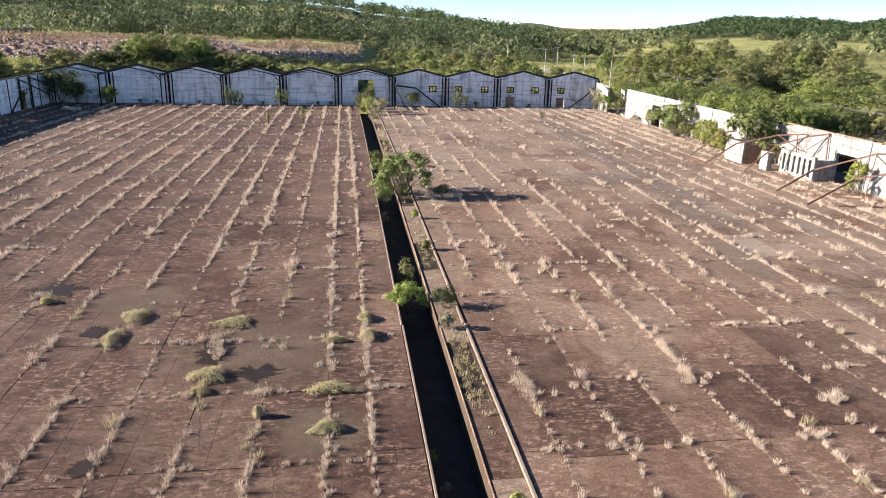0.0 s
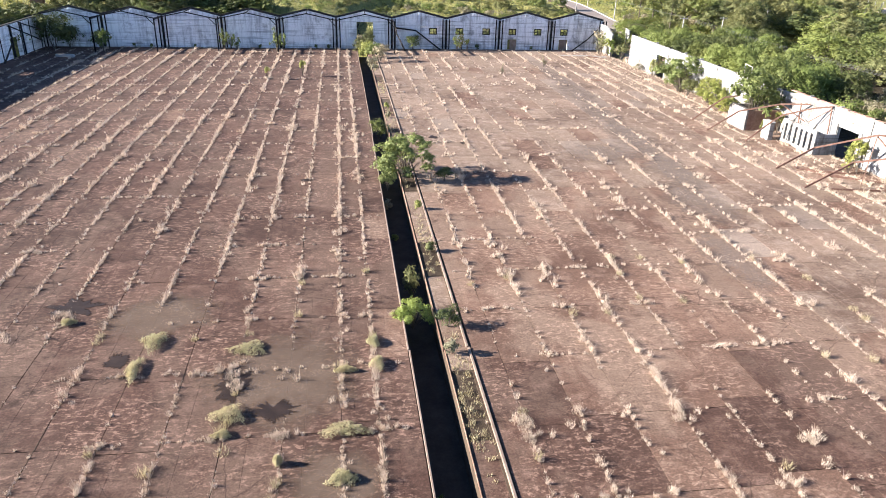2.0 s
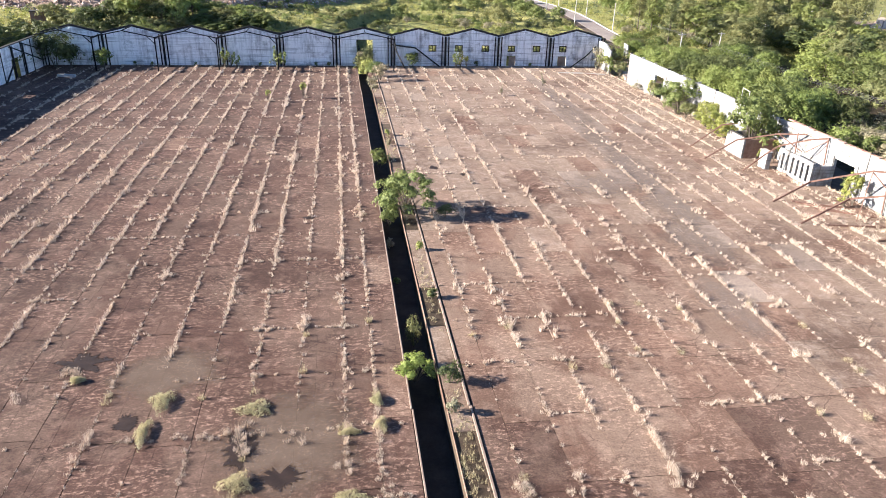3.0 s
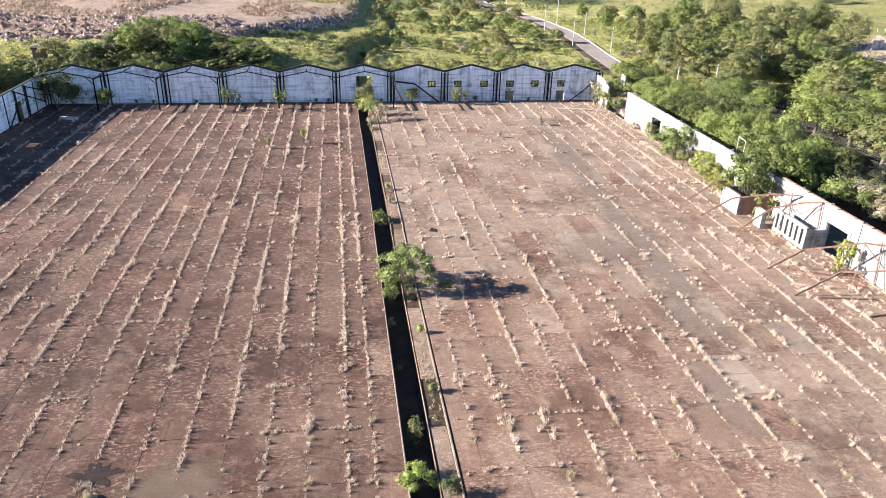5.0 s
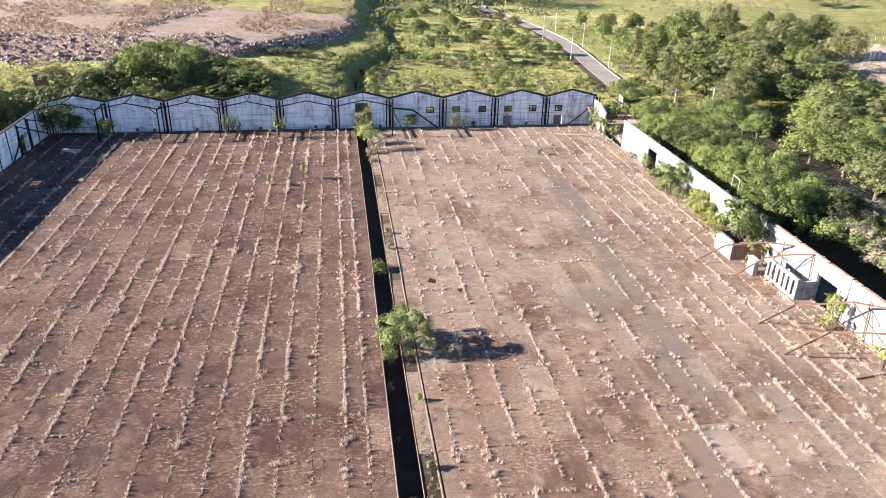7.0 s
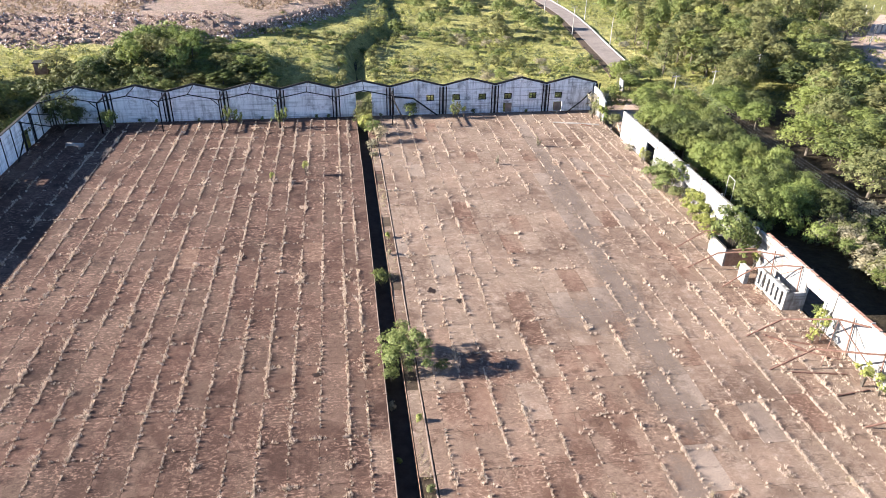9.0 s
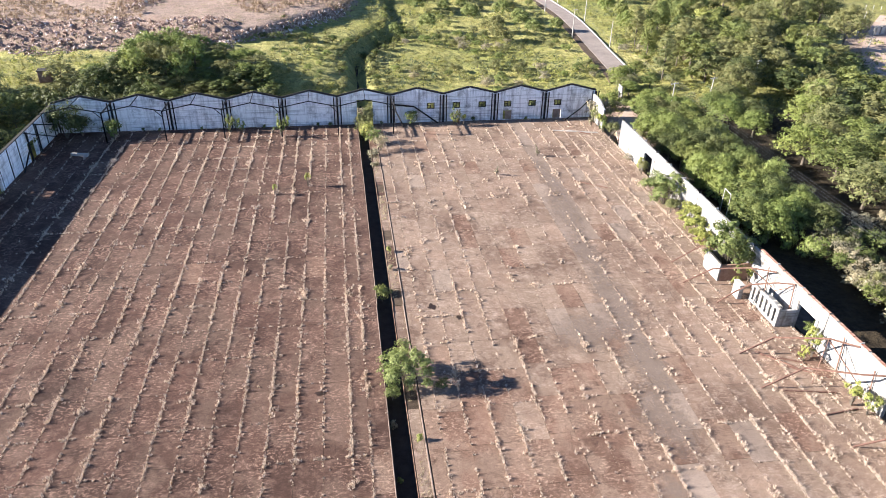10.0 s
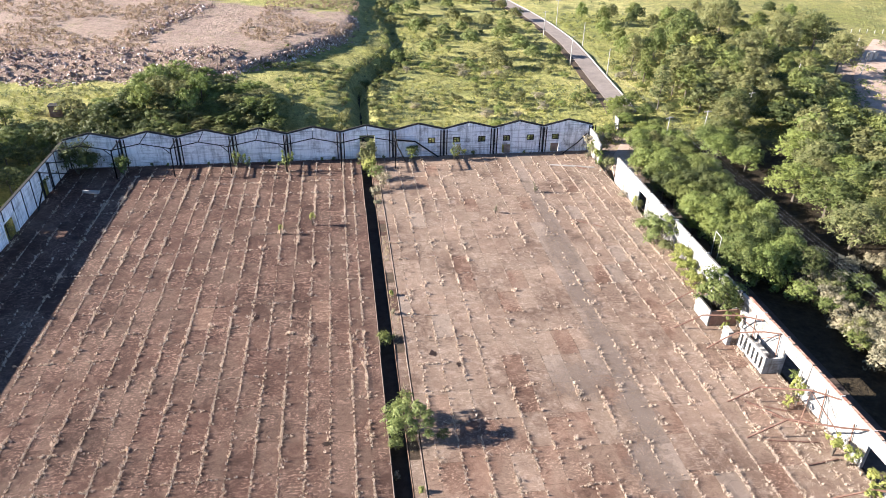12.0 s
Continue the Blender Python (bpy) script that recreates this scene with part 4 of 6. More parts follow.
# ---- plants ----
def leaf_cards(points, normals, size, rng, slim=0.62):
    """One pointed leaf at each point, facing roughly along its normal."""
    n = len(points)
    t = rng.normal(size=(n, 3))
    nrm = normals / np.linalg.norm(normals, axis=1, keepdims=True)
    t -= (t * nrm).sum(1, keepdims=True) * nrm
    t /= np.linalg.norm(t, axis=1, keepdims=True)
    s = np.cross(nrm, t)
    k = (size * (0.6 + 0.8 * rng.random(n)))[:, None]
    v = np.stack([points - t * k * 0.4 + s * k * 0.5 * slim, points + t * k * 0.65, points - t * k * 0.4 - s * k * 0.5 * slim], 1).reshape(-1, 3)
    return v, np.arange(3 * n).reshape(-1, 3)


def crown_points(lobes, n, rng, low=-0.55, each=11, fuzz=0.19):
    """Places and facings of leaves, gathered in small sprays over the skins of the lobes."""
    c, r = np.array([l[0] for l in lobes], float), np.array([l[1] for l in lobes], float)
    w = (r.prod(1)) ** 0.67
    m = max(6, n // each)
    pick = rng.choice(len(lobes), m, p=w / w.sum())
    d = rng.normal(size=(m, 3))
    d /= np.linalg.norm(d, axis=1, keepdims=True)
    d[:, 2] = np.where(d[:, 2] < low, -d[:, 2], d[:, 2])
    centre = c[pick] + d * r[pick] * (0.66 + 0.42 * rng.random(m))[:, None]
    own = rng.integers(0, m, n)
    q = rng.normal(size=(n, 3)) * np.array([1, 1, 0.75])
    p = centre[own] + q * r[pick][own] * fuzz
    nrm = d[own] + 0.3 * q + 0.3 * rng.normal(size=(n, 3)) + np.array([0, 0, 0.35])
    return p, nrm


def tree_lobes(kind, rng):
    if kind == "broad":
        h, R = 6.2, 2.9
        out = [((0, 0, h * 0.55), (R * 0.6, R * 0.6, h * 0.26))]
        for i in range(24):
            f = (i + 0.5) / 24
            up = 1.05 - 1.45 * f
            a, q = i * 2.4 + 0.6 * rng.random(), math.sqrt(max(0.0, 1 - min(1.0, abs(up)) ** 2))
            k = 0.56 + 0.26 * rng.random()
            out.append(((R * k * q * math.cos(a), R * k * q * math.sin(a), h * (0.5 + 0.36 * up * (0.8 + 0.35 * rng.random()))), (R * 0.34, R * 0.34, h * 0.145)))
    elif kind == "tall":
        h, R = 11.0, 2.6
        out = []
        for i in range(11):
            a, f = i * 2.4 + rng.random(), i / 10
            q = R * (0.65 - 0.4 * f) * (0.4 + 0.7 * rng.random())
            out.append(((q * math.cos(a), q * math.sin(a), h * (0.32 + 0.62 * f)), (1.25, 1.25, 1.1)))
    elif kind == "bush":
        h, R = 2.9, 1.6
        out = [((0, 0, h * 0.5), (R * 0.7, R * 0.7, h * 0.4))]
        for i in range(7):
            a = i * 2.4 + rng.random()
            q = R * (0.4 + 0.35 * rng.random())
            out.append(((q * math.cos(a), q * math.sin(a), h * (0.28 + 0.5 * rng.random())), (R * 0.4, R * 0.4, h * 0.22)))
    elif kind == "sprig":
        h, R = 2.4, 0.8
        out = []
        for i in range(12):
            a, f = i * 2.4 + rng.random(), rng.random()
            q = R * (0.25 + 0.75 * f) * (0.4 + 0.6 * rng.random())
            out.append(((q * math.cos(a), q * math.sin(a), h * (0.2 + 0.72 * rng.random())), (0.2, 0.2, 0.36)))
    else:
        h, R = 1.1, 0.6
        out = []
        for i in range(5):
            a = i * 2.4 + rng.random()
            q = R * 0.5 * rng.random()
            out.append(((q * math.cos(a), q * math.sin(a), h * (0.3 + 0.4 * rng.random())), (R * 0.5, R * 0.5, h * 0.3)))
    return h, R, out


def sapling_lobes(rng):
    h, R = 3.5, 1.75
    out = []
    for i in range(40):
        a, f = i * 2.4 + 1.2 * rng.random(), rng.random() ** 0.8
        q = R * math.sqrt(max(0.05, 1 - (1.5 * f - 0.6) ** 2)) * (0.25 + 0.95 * rng.random() ** 0.7)
        k = 0.26 + 0.26 * rng.random()
        out.append(((q * math.cos(a), q * math.sin(a), h * (0.16 + 0.62 * f + 0.2 * rng.random())), (k, k, k * 0.95)))
    return h, R, out


CARDS = {"sapling": (5200, 0.17), "broad": (4700, 0.23), "tall": (2400, 0.36), "bush": (1200, 0.21), "shrub": (460, 0.15), "sprig": (800, 0.13)}
PROTO = {}
TONES = {"sage": (LEAF_SAGE, "sage green"), "green": (LEAF, "green"), "light": (LEAF_LIGHT, "bright green"), "olive": (LEAF_OLIVE, "olive green"), "dark": (LEAF_DARK, "dark green"), "dry": (LEAF_DRY, "greyish dry"), "yellow": (LEAF_YELLOW, "yellow-green"), "fresh": (LEAF_FRESH, "fresh bright green")}
WORDS = {"sapling": ("tree", "young many-stemmed tree"), "broad": ("tree", "broadleaf tree"), "tall": ("tree", "tall ragged tree"), "bush": ("bush", "leafy bush"), "shrub": ("shrub", "low shrub"), "sprig": ("sapling", "thin wispy sapling")}


def plant(kind, tone, x, y, z, s=1.0, sz=None, turn=None, variant=0, where=""):
    rg = np.random.default_rng(abs(hash((round(x * 10), round(y * 10)))) % (2 ** 31))
    turn = rg.random() * 360 if turn is None else turn
    sz = s if sz is None else sz
    key = (kind, tone, variant)
    scale = Vector((s, s, sz))
    if key not in PROTO:
        seeded = np.random.default_rng(100 + 7 * variant + 31 * list(CARDS).index(kind) + 101 * list(TONES).index(tone))
        h, R, lobes = sapling_lobes(seeded) if kind == "sapling" else tree_lobes(kind, seeded)
        ob = thing(WORDS[kind][0], Matrix.LocRotScale((x, y, z), Euler((0, 0, radians(turn))), scale), "", WORDS[kind][0], "", "")
        bm = bmesh.new()
        w = 0.055 * h if kind in ("broad",) else 0.03 * h if kind == "tall" else 0.035 * h
        if kind in ("broad", "tall"):
            bar(bm, (0, 0, -0.3), (0.1, 0.05, h * 0.5), w, w, 0.6, 7)
            base = Vector((0.08, 0.04, h * 0.36))
        else:
            base = None
        if base is None:
            root = [bm.verts.new((0.3 * w * math.cos(k * 1.257), 0.3 * w * math.sin(k * 1.257), -0.15)) for k in range(5)]
            for c, r in lobes:
                bow = Vector(c) * 0.5 + Vector((0, 0, 0.1 * h))
                mid_ring = [bm.verts.new(bow + Vector((0.14 * w * math.cos(k * 1.257), 0.14 * w * math.sin(k * 1.257), 0))) for k in range(5)]
                tip = bm.verts.new(Vector(c) + Vector((0, 0, 0.5 * r[2])))
                for k in range(5):
                    j = (k + 1) % 5
                    bm.faces.new((root[k], root[j], mid_ring[j], mid_ring[k]))
                    bm.faces.new((mid_ring[k], mid_ring[j], tip))
        else:
            for c, r in lobes[::2]:
                bar(bm, base, Vector(c), w * 0.45, w * 0.45, 0.35, 3)
        part("trunk" if kind in ("broad", "tall") else "stem", bm, BARK, ob)
        n, size = (1900, 0.36) if kind == "broad" and variant > 1 else CARDS[kind]
        p, nrm = crown_points(lobes, n, seeded, -0.55, 11, 0.27 if kind == "sapling" else 0.21)
        v, f = leaf_cards(p, nrm, np.full(n, size), seeded)
        crown = new("crown", from_arrays("crown", v, f, [TONES[tone][0]]))
        crown.parent = ob
        PROTO[key] = ob
    else:
        p = PROTO[key]
        ob = copy_thing(p, Matrix.LocRotScale((x, y, z), Euler((0, 0, radians(turn))), Vector(a / b for a, b in zip(scale, p.scale))))
    tagged(ob, TONES[tone][1] + " " + WORDS[kind][1] + (" " + where if where else ""), WORDS[kind][0])
    return ob


JOIN = {}


def join_tree(kind, tone, x, y, s, sz):
    """A tree of the further wood, added to the joined mesh of its tone."""
    rg = np.random.default_rng(int(x * 31 + y * 17) % 99991)
    h, R, lobes = tree_lobes(kind, rg)
    p, nrm = crown_points(lobes, 2400, rg, -0.55, 12, 0.22)
    v, f = leaf_cards(p, nrm, np.full(2400, 0.37), rg)
    v = v * np.array([s, s, sz]) + np.array([x, y, float(land(x, y))])
    vs, fs = JOIN.setdefault(tone, ([], []))
    fs.append(f + 7200 * len(vs))
    vs.append(v)


def at(kind, tone, x, y, s=1.0, sz=None, variant=0, where="", inside=False, dz=0.0):
    if kind in ("broad", "tall") and tone != "yellow" and (y > 60 or x > 88 or (x < -57 and y < -30)):
        return join_tree(kind, tone, x, y, s, s if sz is None else sz)
    z = floor_z(y) if inside else float(land(x, y))
    far_off = kind == "broad" and (x < -6 or y > 24)
    return plant(kind, tone, x, y, z + dz, s, sz, None, variant + 2 * far_off, where)


# in and beside the trench
tz = -1.5
at("sapling", "sage", 2.3, -73.8, 1.36, 1.06, 0, "beside the trench", True, -0.1)
at("bush", "sage", 0.7, -72.6, 0.75, 0.75, 1, "growing in the trench", True, tz + 0.9)
at("bush", "green", 0.6, -75.6, 0.55, 0.7, 1, "growing in the trench", True, tz + 0.9)
at("bush", "dark", 5.6, -75.3, 0.55, 0.45, 0, "on the slab floor", True)
at("sapling", "fresh", 0.6, -98.3, 0.56, 0.52, 0, "growing in the trench", True, -1.0)
at("bush", "dark", 2.4, -99.9, 0.5, 0.45, 0, "beside the trench", True, -0.1)
at("bush", "green", 0.8, -57.3, 0.72, 0.85, 2, "growing in the trench", True, -1.2)
at("bush", "olive", 0.9, -93.6, 0.4, 0.75, 2, "growing in the trench", True, -1.5)
for x, y, tone, s in ((2.6, -81.9, "yellow", 1.1), (2.6, -89.9, "olive", 1.2), (2.2, -102.6, "dry", 1.2), (0.3, -112.2, "light", 0.9), (0.5, -85.6, "light", 0.9), (0.4, -79.0, "dry", 1.2), (2.3, -47.5, "yellow", 1.2), (2.2, -52.0, "dry", 1.1), (2.4, -116.6, "yellow", 1.1), (0.6, -114.0, "dry", 0.7)):
    at("shrub", tone, x, y, 0.7 * s, None, 0, "beside the trench", True, -0.1 if x > 1 else -1.2)
for x, y, s, tone in ((1.6, -2.4, 1.1, "yellow"), (1.2, 1.2, 1.25, "olive"), (2.6, -7.5, 1.05, "sage"), (3.6, -11.4, 0.95, "dry"), (2.0, -13.5, 0.7, "dry"), (1.0, 4.6, 0.9, "olive"), (2.2, -17.5, 0.5, "dry")):
    at("bush", tone, x, y, s, None, 1, "filling the trench", True, -0.9 if x < 2.4 else 0)
# against the north wall
for x, y, s, tone, kind in ((10.4, 1.7, 1.0, "green", "bush"), (18.4, 0.2, 1.4, "sage", "sprig"), (19.4, 0.9, 1.2, "olive", "sprig"), (20.4, 0.4, 1.05, "yellow", "sprig"), (-21.4, 0.4, 1.15, "light", "sprig"), (-23.6, 0.6, 1.45, "sage", "sprig"), (-14.2, -2.4, 1.7, "sage", "sprig"), (-43.6, -1.6, 1.5, "light", "sprig"), (-22.6, 1.6, 1.1, "light", "sprig"), (-13.4, 1.2, 1.2, "light", "sprig"), (-44.6, 0.4, 1.2, "green", "bush"), (-52.2, 0.2, 2.3, "dark", "bush"), (-49.8, 1.2, 1.5, "dark", "bush"), (46.0, -4.6, 1.5, "yellow", "sprig"), (45.2, -2.2, 1.2, "dry", "sprig"), (46.2, -6.0, 1.3, "light", "sprig"), (47.6, -7.4, 1.0, "olive", "bush"), (47.9, -1.0, 1.35, "olive", "bush"), (47.5, 1.4, 1.5, "dry", "bush"), (46.3, -0.4, 1.5, "sage", "sprig")):
    at(kind, tone, x, y, s, None, 0, "before the stained wall", True)
for x, y, s, tone, kind in ((-36.5, 2.2, 0.78, "green", "shrub"), (-39.5, 2.4, 0.72, "dark", "shrub"), (-7.5, 2.3, 0.84, "green", "shrub"), (-5.2, 2.2, 0.90, "olive", "shrub"), (33.2, 2.3, 0.78, "green", "shrub"), (22.6, 2.3, 0.96, "dark", "shrub"), (-8.8, -25.3, 1.05, "yellow", "sprig"), (-13.7, -28.0, 0.8, "yellow", "sprig"), (30.6, -16.5, 0.9, "dry", "sprig"), (21.8, -24.0, 0.7, "dry", "sprig"), (-29, 2.3, 0.72, "green", "shrub"), (-17.5, 2.2, 0.78, "green", "shrub"), (4.6, 2.2, 0.84, "olive", "shrub")):
    at(kind, tone, x, y, s, None, 0, "before the stained wall", True)
# along the east wall
for x, y, s, sz, tone in ((45.0, -37.4, 1.75, 1.4, "sage"), (45.6, -34.6, 1.0, 1.0, "green"), (45.0, -57.0, 1.9, 2.0, "green"), (45.6, -44.6, 0.95, 0.95, "yellow"), (45.4, -47.6, 0.9, 0.75, "yellow"), (45.4, -50.6, 0.85, 0.55, "yellow")):
    at("sapling", tone, x, y, s, sz, 0, "against the white wall", True, -0.1)
for x, y, s, sz, tone, v in ((44.6, -40.6, 1.0, 0.9, "olive", 1), (44.9, -49.4, 0.9, 0.8, "yellow", 1), (45.9, -42.6, 1.0, 1.1, "yellow", 1), (45.9, -60.6, 0.8, 0.9, "yellow", 0), (45.9, -73.6, 0.9, 1.1, "yellow", 1), (46.0, -25.2, 0.9, 1.0, "yellow", 1)):
    at("sprig" if tone == "yellow" else "bush", tone, x, y, s * (1.35 if tone == "yellow" else 1), sz * (1.25 if tone == "yellow" else 1), v, "against the white wall", True)
for x, y, s, sz, tone, v in ((44.0, -61.2, 0.7, 0.65, "yellow", 1), (45.4, -75.0, 1.0, 1.1, "yellow", 0), (44.2, -75.4, 0.8, 0.7, "yellow", 1), (44.9, -82.4, 1.3, 0.9, "yellow", 0), (45.6, -83.8, 1.1, 0.9, "yellow", 1), (45.6, -87.6, 1.5, 1.1, "yellow", 1), (44.6, -88.6, 1.2, 0.8, "yellow", 0), (45.6, -65.0, 0.5, 0.5, "olive", 1), (46.0, -31.0, 0.6, 0.5, "dry", 0), (45.9, -20.0, 0.6, 0.4, "dry", 0), (46.0, -26.0, 0.7, 0.9, "olive", 1), (48.0, -71.2, 0.7, 0.6, "green", 1)):
    at("sprig" if tone == "yellow" else "bush", tone, x, y, s * (1.35 if tone == "yellow" else 1), sz * (1.25 if tone == "yellow" else 1), v, "against the white wall", True)
# low cushions of weed on the slabs
def weed_clump(x, y, a, b, h, mat, label):
    rg = np.random.default_rng(int(abs(x * 100) + abs(y * 10)))
    ob = thing("weed_clump", pose(x, y, floor_z(y)), label, "weed", "weed cushions on the slabs")
    a, b, h = 0.8 * a, 0.74 * b, 1.1 * h
    n = 1500
    w, q = rg.random(n) * 6.283, np.sqrt(rg.random(n))
    k = 0.8 + 0.25 * np.sin(3 * w + x) + 0.12 * np.sin(7 * w + y) + 0.3 * rg.random(n) ** 3
    px, py = a * q * k * np.cos(w), b * q * k * np.sin(w)
    p = np.stack([px, py, h * np.sqrt(np.clip(1.02 - q * q, 0, 1)) * (0.6 + 0.4 * rg.random(n)) + 0.02], 1)
    nrm = np.stack([px / a, py / b, np.full(n, 0.3)], 1) + 0.8 * rg.normal(size=(n, 3))
    v, f = leaf_cards(p, nrm, np.full(n, 0.13), rg, 0.17)
    me = from_arrays("cushion", v, f, [mat])
    new("cushion", me).parent = ob


for x, y, a, b, h in ((-13.1, -100.3, 0.8, 1.3, 0.3), (-13.5, -102.8, 0.45, 1.5, 0.26), (-8.2, -101.4, 1.15, 0.95, 0.24), (-8.5, -106.9, 1.0, 0.9, 0.34), (-3.4, -108.4, 1.3, 0.7, 0.25), (-3.5, -111.4, 0.75, 0.6, 0.3), (-1.7, -103.4, 0.45, 0.8, 0.32), (-1.8, -101.3, 0.4, 0.7, 0.3), (-18.1, -97.9, 0.5, 0.4, 0.25), (-8.6, -108.2, 0.5, 0.35, 0.2), (-6.1, -110.2, 0.22, 0.25, 0.4), (-3.3, -103.8, 0.7, 0.3, 0.25)):
    weed_clump(x, y, a, b, h, CUSHION, "low pale green weed cushion spreading over the slabs")

def spread(n, x0, x1, y0, y1, gap, seed, ok=None):
    rg, out = np.random.default_rng(seed), []
    for _ in range(n * 12):
        x, y = rg.uniform(x0, x1), rg.uniform(y0, y1)
        if ok and not ok(x, y):
            continue
        if all((x - a) ** 2 + (y - b) ** 2 > gap * gap for a, b in out):
            out.append((x, y))
            if len(out) >= n:
                break
    return out


def in_clearing(x, y):
    f = max(0.0, min(1.0, ((x - 77) * 13 + (y + 18) * 32) / (13 * 13 + 32 * 32)))
    return (x - 77 - 13 * f) ** 2 + (y + 18 - 32 * f) ** 2 < 20


def off_road(x, y, room=5.5):
    for a, b in zip(ROAD, ROAD[1:]):
        if a[1] <= y <= b[1]:
            f = (y - a[1]) / (b[1] - a[1])
            return abs(x - a[0] - f * (b[0] - a[0])) > room
    return True


def BROOK(y):
    return float(1.0 + 13.5 * smooth(38, 84, y))


# Bed strip coloured near black for the shade of its west bank.
strip("brook", [(BROOK(y), y) for y in (6, 12, 18, 26, 34, 42, 50, 58, 66, 74, 82, 90)], 1.5, BROOK_SHADE, 0.12, "narrow brook between grassy banks, bed darkened for bank shade", "brook")
# Bushes added to stop sun shining through the west doorways.
for i, y in enumerate((-8.8, -24.2)):
    plant("bush", ("dark", "olive", "green")[i], -56.6, y, float(land(-56.6, y)) - 0.1, 1.7, 1.5, None, i % 3, "added outside a doorway to block sun")
# the row just outside the east wall
for i, (x, y) in enumerate(spread(66, 52.2, 62.4, -50, 4, 2.6, 1, lambda x, y: not (y > -8 and x < 56.5) and (x < 59 or y < -16))):
    low = 0.62 if x > 56 and y > -16 else 0.85 if y > -12 else 1.0
    at("broad", ("light", "green", "green", "light", "dark")[i % 5], x, y, 0.85 + 0.3 * ((i * 37) % 10) / 10, (0.92 + 0.03 * (i % 8)) * low, i % 2, "outside the factory wall")
for i, (x, y) in enumerate(spread(20, 52.5, 60, -60, 0, 2.6, 2, lambda x, y: not (y > -8 and x < 56) and not (y < -50 and x < 56.5))):
    at("bush", ("green", "light", "olive")[i % 3], x, y, 1.3, 1.3, i % 3, "outside the factory wall")
for i, (x, y) in enumerate(spread(76, 67.5, 116, -75, 6, 4.9, 3, lambda x, y: x > 75.5 - 5 * smooth(-28, -14, y) + 1.6 * math.sin(y * 0.21) and not in_clearing(x, y))):
    at("broad", ("green", "olive", "light", "olive", "dark")[i % 5], x, y, (1.35 + 0.08 * (i % 7)) * (0.7 if x < 80 and y > -22 else 1), (1.1 + 0.07 * (i % 6)) * (0.62 if x < 80 and y > -22 else 1), i % 2, "in the wood beside the factory")
for i, (x, y) in enumerate(spread(60, 72, 126, 10, 62, 5.0, 4, lambda x, y: off_road(x, y, 6) and not in_clearing(x, y) and x > 77 + 0.22 * (y - 10) and x < 117 + 0.57 * (y - 25) and not (x > 104 and y < 18))):
    at("broad", ("olive", "green", "dark", "sage", "olive")[i % 5], x, y, 1.4 + 0.07 * (i % 7), (1.15 + 0.07 * (i % 6)) * (0.72 if x > 100 + 0.57 * (y - 25) else 1), i % 2, "in the wood beside the road")
for i, (x, y) in enumerate(spread(20, 70, 118, 18, 74, 9, 5, lambda x, y: off_road(x, y, 8))):
    at("tall", ("olive", "green")[i % 2], x, y, 1.1, 0.75 + 0.05 * (i % 6), i % 2, "standing above the wood")
for i, (x, y, s, tone) in enumerate(((100, 77, 2.0, "green"), (105, 86, 1.7, "dark"), (128, 70, 2.0, "olive"), (121, 94, 2.1, "olive"), (134, 50, 1.9, "olive"), (115, 62, 1.6, "olive"), (142, 74, 1.9, "dark"), (88, 68, 1.4, "green"))):
    plant("broad", tone, x, y, float(land(x, y)), s, s * 1.08, None, i % 2, "towering over the wood")
at("broad", "yellow", 100.5, 66.5, 1.25, 1.35, 0, "shining among darker trees")
for i, (x, y) in enumerate(spread(60, 58, 78, -95, -47, 2.6, 6, lambda x, y: x > 61.5 + 0.12 * (y + 47) + (2 if y > -55 else 0))):
    at("bush", ("dry", "olive", "dry", "green")[i % 4], x, y, 1.2, 1.1, i % 3, "on the dry bank beyond the lane")
for i, (x, y) in enumerate(spread(46, 80, 160, 62, 130, 5.6, 7, lambda x, y: off_road(x, y, 12) and x < 117 + 0.57 * (y - 25))):
    at("broad", ("olive", "green", "dark", "light")[i % 4], x, y, 0.8 + 0.06 * (i % 7), 0.85 + 0.06 * (i % 6), i % 2, "scattered over the meadow")
# behind the west half of the north wall
for i, (x, y) in enumerate(spread(50, -58, -15, 6.5, 19, 2.7, 8)):
    at("broad", ("dark", "olive", "green", "dark", "dark")[i % 5], x, y, 0.85 + 0.04 * (i % 7), (0.8 + 0.06 * (i % 5)) * (1.1 if y < 12 else 0.75) * (1 if x < -34 else 0.68), i % 2, "behind the stained wall")
for i, (x, y) in enumerate(spread(34, -52, -6, 17, 36, 3.2, 9, lambda x, y: (x > -46 or y < 22) and x < -17 - 0.3 * (y - 17))):
    at("broad", ("light", "green", "light", "olive")[i % 4], x, y, 0.9 + 0.05 * (i % 6), (0.62 + 0.06 * (i % 5)) * (1.35 if -50 < x < -32 else 0.7), i % 2, "on the bank behind the wall")
for i, (x, y) in enumerate(spread(58, -82, -56.8, -47, 16, 2.9, 10)):
    at("broad", ("dark", "olive", "dark", "green")[i % 4], x, y, 0.95, 0.62 + 0.04 * (i % 6), i % 2, "outside the shaded side wall")
# Unseen wood added to throw shade over the trees by the west wall.
for i, (x, y) in enumerate(spread(52, -98, -76, -70, 0, 4.2, 20)):
    at("broad", ("dark", "dark", "olive")[i % 3], x, y, 1.3, 1.4 + 0.08 * (i % 5), i % 2, "added west of the factory to cast shade")
# field behind the east half
for i, (x, y) in enumerate(spread(38, 6, 57, 6.5, 14, 2.2, 11)):
    at("bush", ("green", "olive", "dark", "green", "light")[i % 5], x, y, 0.8 + 0.05 * (i % 6), 0.62 + 0.05 * (i % 6), i % 3, "in the scrub behind the wall")
